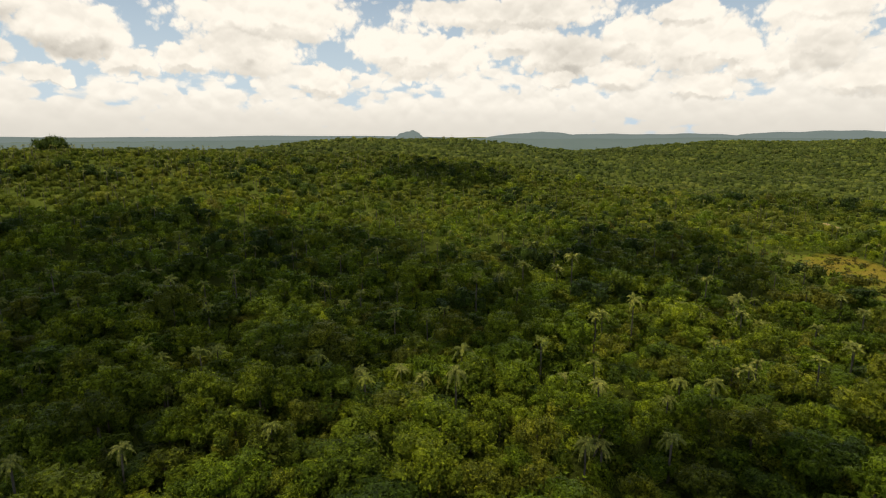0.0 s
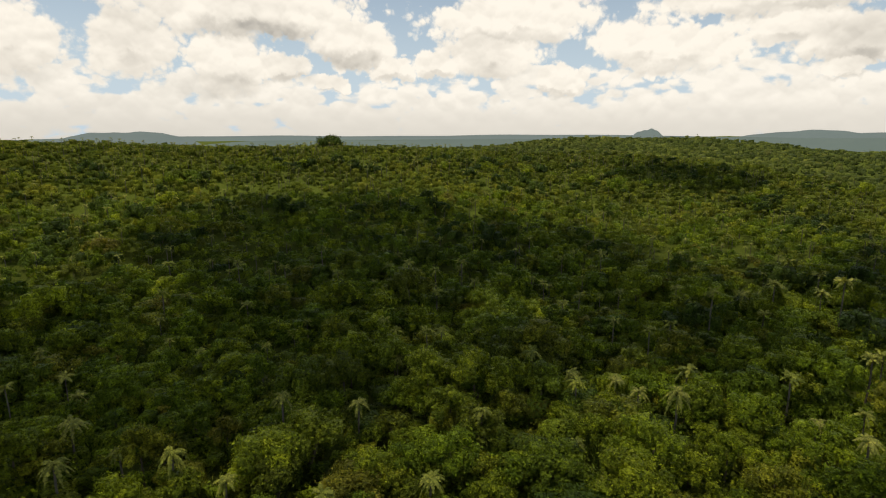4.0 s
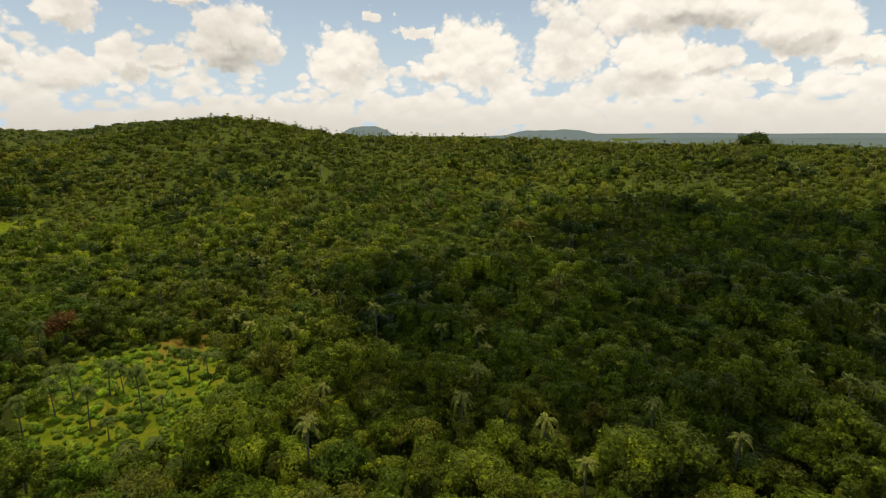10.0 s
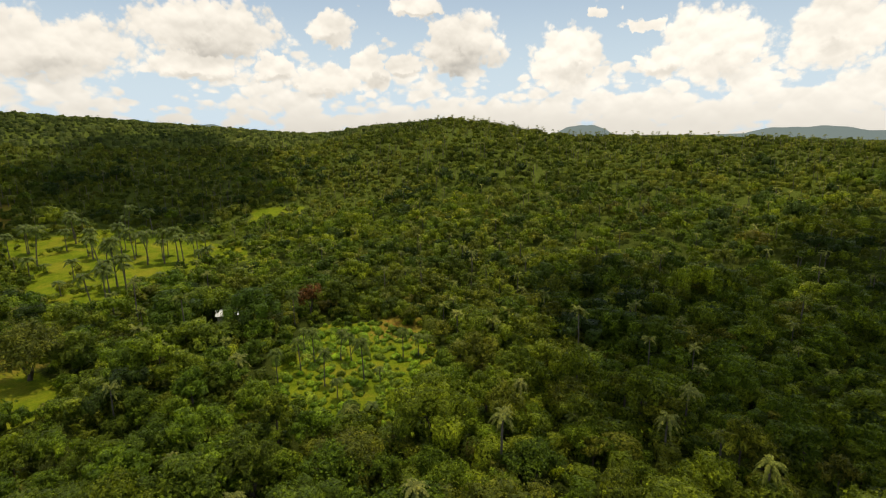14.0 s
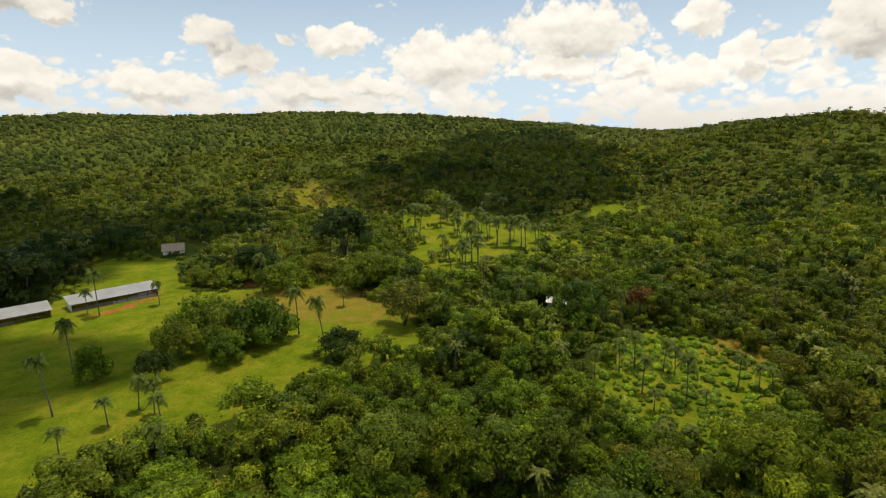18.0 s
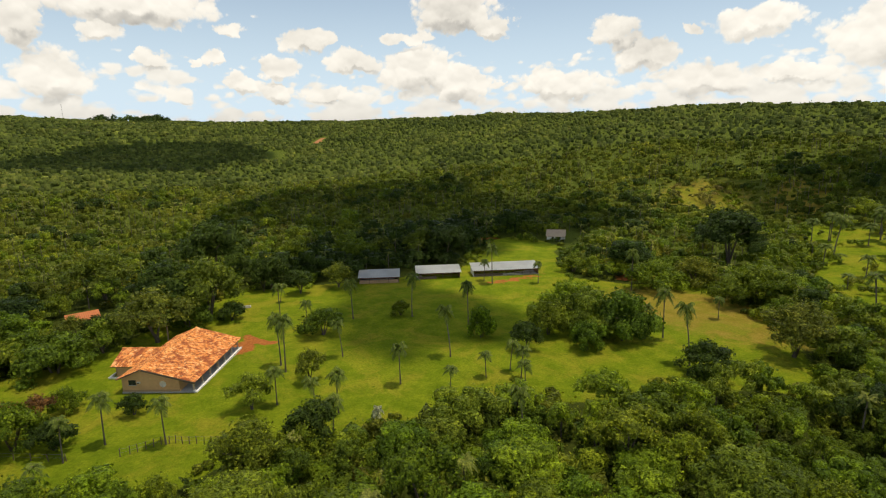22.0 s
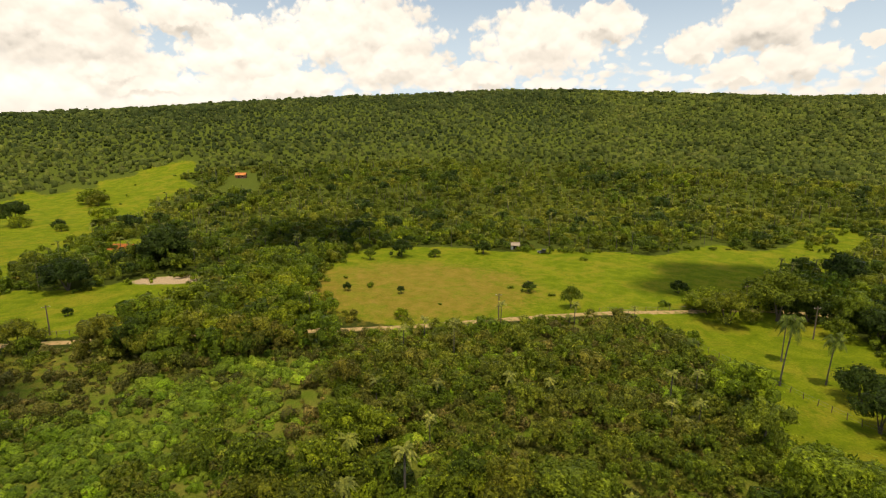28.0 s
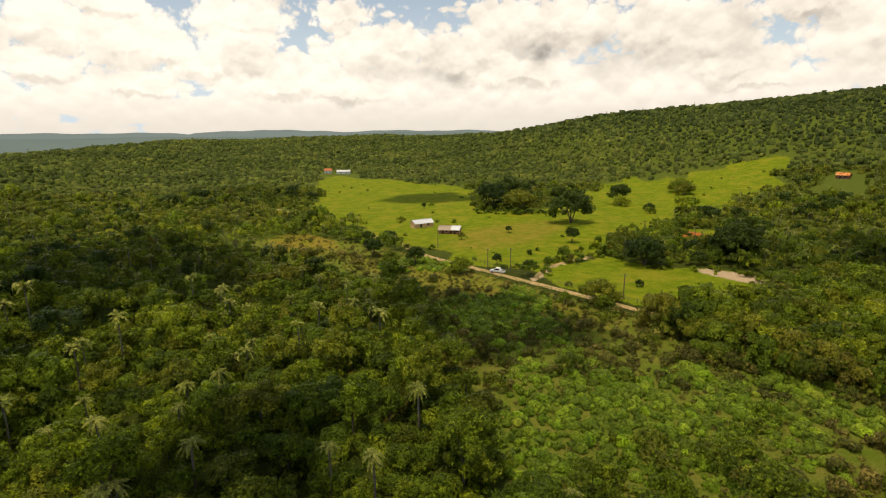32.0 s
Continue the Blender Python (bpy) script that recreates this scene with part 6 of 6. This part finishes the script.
MANGOES = [(-42.6, -107.5, 6.5, 1.7), (44.3, -118.1, 16, 1.0), (55.5, -118.7, 13, 1.0), (-65.8, -100.7, 15.5, 1.35), (-71.4, -94.9, 14.2, 1.3), (-67.7, -111.5, 14, 1.35), (-57.5, -104, 10, 1.5), (-61, -93, 8, 1.3)]
LAWN_PALMS = "palms dotted over the lawns"
masters = [one_palm(8.0, n, s, LAWN_PALM, "slender feather palm with a drooping green head on the grass", LAWN_PALMS) for n, s in ((15, 1), (17, 2), (13, 3))]
g = np.random.default_rng(31)
used = set()
for i, (x, y, tall) in enumerate(PALMS_A + PALMS_B + PALMS_C + PALMS_D):
    k = i % 3
    m = stand(x, y, g.uniform(0, 360)) @ Euler((g.normal(0, 0.03), g.normal(0, 0.03), 0)).to_matrix().to_4x4()
    z = max(3.0, tall) / 8.0
    wide = (0.55 + 0.45 * z) * (1.5 if x < -130 else 1.0)
    m = m @ Matrix.Diagonal((wide, wide, z, 1))
    if k in used:
        clone(masters[k], m)
    else:
        masters[k].matrix_basis = m
        used.add(k)
pale = one_palm(4.2, 12, 9, PALE_LEAF, "pale silvery palm at the lawn's edge", "")
pale.matrix_basis = stand(-12.9, -77.2, 30) @ Matrix.Diagonal((0.6, 0.6, 0.75, 1))


def one_tree(kind, seed, width, tall, base, lobes, leaf, label, cards, size, group):
    g = np.random.default_rng(seed)
    t = thing(kind, pose(0, 0, 0), label, "tree", group)
    stem, arms = limbs(g, base + tall, width, base)
    part("trunk", quads_mesh("trunk", stem, [BARK]), BARK, t)
    for a in arms[:3]:
        part("limb", quads_mesh("limb", a, [BARK]), BARK, t)
    q = crown(g, cards, size, width, tall, base, lobes * 2, cuts=1)
    part("crown", shape_mesh("crown", q, [leaf]), leaf, t)
    return t


def orchard(masters, places, seed, unit_width):
    """Copies of the master trees at places with crown widths."""
    g = np.random.default_rng(seed)
    fresh = set(range(len(masters)))
    for i, (x, y, wide, *rise) in enumerate(places):
        k = int(g.integers(len(masters)))
        s = wide / unit_width
        m = stand(x, y, g.uniform(0, 360), 0.1) @ Matrix.Diagonal((s, s, s ** 0.85 * g.uniform(0.85, 1.15) * (rise[0] if rise else 1.0), 1))
        if k in fresh:
            masters[k].matrix_basis = m
            fresh.discard(k)
        else:
            clone(masters[k], m)
    for k in fresh:
        for o in (*masters[k].children_recursive, masters[k]):
            bpy.data.objects.remove(o)


FARM_LABEL = "round-headed dark green tree shading the grass by the farm"
farm_trees = [one_tree("shade_tree", 41 + i, 3.2, tall, base, lobes, leaf, FARM_LABEL, 1400, 0.28, "farm trees") for i, (tall, base, lobes, leaf) in
              enumerate(((5.4, -0.2, 10, DARK_LEAF), (5.0, -0.3, 9, LEAF), (6.6, 0.2, 11, DARK_LEAF), (4.6, -0.4, 10, LEAF), (5.8, 0.3, 10, OPEN_LEAF)))]
orchard(farm_trees, TREES_A + TREES_B + TREES_C + TREES_D, 51, 6.0)
mangoes = [one_tree("shade_tree", 141 + i, 3.2, tall, -0.9, lobes, FRESH_LEAF, "dense fresh green tree with a crown down to the grass", 1500, 0.28, "farm trees") for i, (tall, lobes) in enumerate(((5.4, 12), (6.0, 13), (5.0, 11)))]
orchard(mangoes, MANGOES, 57, 6.0)
red_tree = one_tree("withered_tree", 61, 3.0, 4.4, 0.9, 8, RUST_LEAF, "tree with rust-red withered foliage", 700, 0.26, "")
red_tree.matrix_basis = stand(-130, -28.5, 0) @ Matrix.Diagonal((1.3, 1.3, 1.9, 1))
clone(red_tree, stand(44.5, -92.5, 60) @ Matrix.Diagonal((1.7, 1.7, 1.2, 1)))
clone(red_tree, stand(39.3, -95.5, 160) @ Matrix.Diagonal((1.2, 1.2, 1.0, 1)))
clone(red_tree, stand(-72, -14, 160) @ Matrix.Diagonal((0.5, 0.5, 0.8, 1)))
lone = one_tree("spreading_tree", 71, 9.0, 9.0, 1.0, 14, DARK_LEAF, "great dark spreading tree alone on the plateau's edge", 1500, 0.7, "")
a, r = radians(35.6), 440.0
lone.matrix_basis = stand(-math.sin(a) * r, math.cos(a) * r, 0) @ Matrix.Diagonal((1.25, 1.25, 1.35, 1))

# the nearest woodland, tree by tree
WOOD_TREES = [one_tree("woodland_tree", 81 + i, w, t, b, l, LEAF, "rounded leafy tree in dense woodland", 900, 0.28, "nearest woodland trees") for i, (w, t, b, l) in
              enumerate(((3.4, 4.6, 1.4, 9), (2.8, 4.2, 1.8, 8), (4.4, 4.6, 1.6, 11), (2.4, 3.6, 0.8, 7), (3.0, 5.2, 2.0, 9)))]
close_xy = sorted(zip(CLOSE_X[~CLOSE_PALM], CLOSE_Y[~CLOSE_PALM]), key=lambda p: math.hypot(*p))
FRESH_TREES = [one_tree("woodland_tree", 181 + i, w, t, b, l, FRESH_LEAF, "fresh green leafy tree in woodland beside the farm", 900, 0.28, "nearest woodland trees") for i, (w, t, b, l) in
               enumerate(((3.4, 4.6, 1.2, 9), (4.2, 4.4, 1.2, 11), (2.6, 4.4, 1.0, 8), (3.2, 5.4, 1.6, 10)))]
nearest = [(x, y, float(g.choice((4.5, 5.5, 6.5, 7.5, 9.0, 11.0)))) for x, y in close_xy[:290]]
fresh = [bool(farm_side(x, y)) and g.uniform() < 0.75 for x, y, _ in nearest]
orchard(WOOD_TREES, [p for p, f in zip(nearest, fresh) if not f], 91, 6.2)
orchard(FRESH_TREES, [p for p, f in zip(nearest, fresh) if f], 93, 6.2)
rest = np.array(close_xy[290:])
k = farm_side(rest[:, 0], rest[:, 1]) & (g.uniform(size=len(rest)) < 0.75)
forest("woodland", WOOD_LABEL, rest[~k, 0], rest[~k, 1], close, [LEAF, BARK], 0.65, 1.45, g)
forest("woodland", "dense fresh green broadleaf woodland near the farm", rest[k, 0], rest[k, 1], close, [FRESH_LEAF, BARK], 0.65, 1.45, g)


def forest_palm(seed, tall):
    g = np.random.default_rng(seed)
    p = thing("palm_tree", pose(0, 0, 0), "pale feather palm rising out of the woodland", "palm", "woodland palms")
    part("trunk", quads_mesh("trunk", tube([(0, 0, -0.4), (0.15, 0.1, tall * 0.5), (0, 0, tall)], [0.18, 0.14, 0.14], 7), [PALM_BARK]), PALM_BARK, p)
    part("crown", quads_mesh("crown", fronds(g, 21, 2.2, 0.95, 6, 0.30) + [0, 0, tall], [PALM_LEAF]), PALM_LEAF, p)
    return p


wood_palms = [forest_palm(101 + i, t) for i, t in enumerate((7.0, 5.8, 8.0))]
orchard(wood_palms, [(x, y, g.uniform(0.8, 1.15)) for x, y in zip(CLOSE_X[CLOSE_PALM], CLOSE_Y[CLOSE_PALM])], 95, 1.0)


# ---- unseen fair-weather clouds, added for shadow patches and to darken some woods ----
def cloud_material():
    m, n = material("cloud")
    d = n.add("ShaderNodeBsdfDiffuse", (0.92, 0.92, 0.92, 1))
    t = n.add("ShaderNodeBsdfTranslucent", (0.85, 0.86, 0.88, 1))
    output(n, n.add("ShaderNodeMixShader", 0.4, d, t))
    return m


CLOUD = cloud_material()
CLOUD_Z = 800.0


def cumulus(x, y, rx, ry, turn, seed):
    """A heap of lumps with a flat foot; x, y: where its shadow falls."""
    g = np.random.default_rng(seed)
    back = -aim(SUN_TURN, -SUN_UP)
    k = (CLOUD_Z - float(height(x, y))) / -back.z
    cx, cy = x - back.x * k, y - back.y * k
    bm = bmesh.new()
    for i in range(34):
        a, r = g.uniform(0, 6.283), math.sqrt(g.uniform(0, 1)) * 0.85
        u, v = math.cos(a) * r * rx, math.sin(a) * r * ry
        s = min(rx, ry) * g.uniform(0.26, 0.5) * (1.15 - 0.6 * r)
        bmesh.ops.create_icosphere(bm, subdivisions=2, radius=s, matrix=Matrix.Translation((u, v, s * 0.5)) @ Matrix.Diagonal((1.15, 1.15, 0.75, 1)))
    for v in bm.verts:
        v.co += Vector((noise.noise(v.co * 0.05), noise.noise(v.co * 0.05 + Vector((9, 0, 0))), noise.noise(v.co * 0.05 + Vector((0, 9, 0))))) * 7
        v.co.z = max(v.co.z, 0.0)
    me = bpy.data.meshes.new("cumulus_cloud")
    bm.to_mesh(me)
    bm.free()
    me.materials.append(CLOUD)
    ob = new("cumulus_cloud", me)
    ob.matrix_basis = pose(cx, cy, CLOUD_Z, 0, 0, turn)
    tagged(ob, "small white unseen cloud added high overhead to shade the land", "cloud", "clouds overhead")


# where the shadows fall: x, y, half width, half depth, turn
SHADED_NEAR = [(-84, 113, 39, 61, 2), (-49, 170, 46, 43, 6), (70, 186, 36, 60, 1), (-1, 381, 55, 44, 27), (-130, 163, 57, 51, 39), (-13, 147, 31, 44, 36), (-121, 58, 33, 40, 37), (-109, 174, 62, 55, 53), (-76, 48, 30, 24, 59), (-81, 73, 27, 38, 80), (-369, -174, 75, 120, 107)]
SHADED_FARM = [(242, -28, 38, 32, 0), (36, 60, 18, 16, 0), (-290, -130, 50, 60, 0), (292, 233, 38, 30, 0), (-122, -236, 50, 42, 0), (-62, -226, 55, 38, 0), (-57, -325, 81, 99, 147), (-34, -134, 27, 38, 0), (-276, -200, 65, 52, 130), (120, -640, 120, 130, 171), (118, -140, 32, 25, -112), (104, 67, 25, 25, 0), (64, 180, 33, 61, -54), (-24, 90, 18, 18, 0), (2, 122, 28, 26, 20), (-48, -200, 46, 38, 20), (96, 73, 14, 21, 40), (-54, 66, 20, 18, 10)]
for i, (x, y, rx, ry, turn) in enumerate(SHADED_NEAR + SHADED_FARM):
    cumulus(x, y, rx, ry, turn, 200 + i)
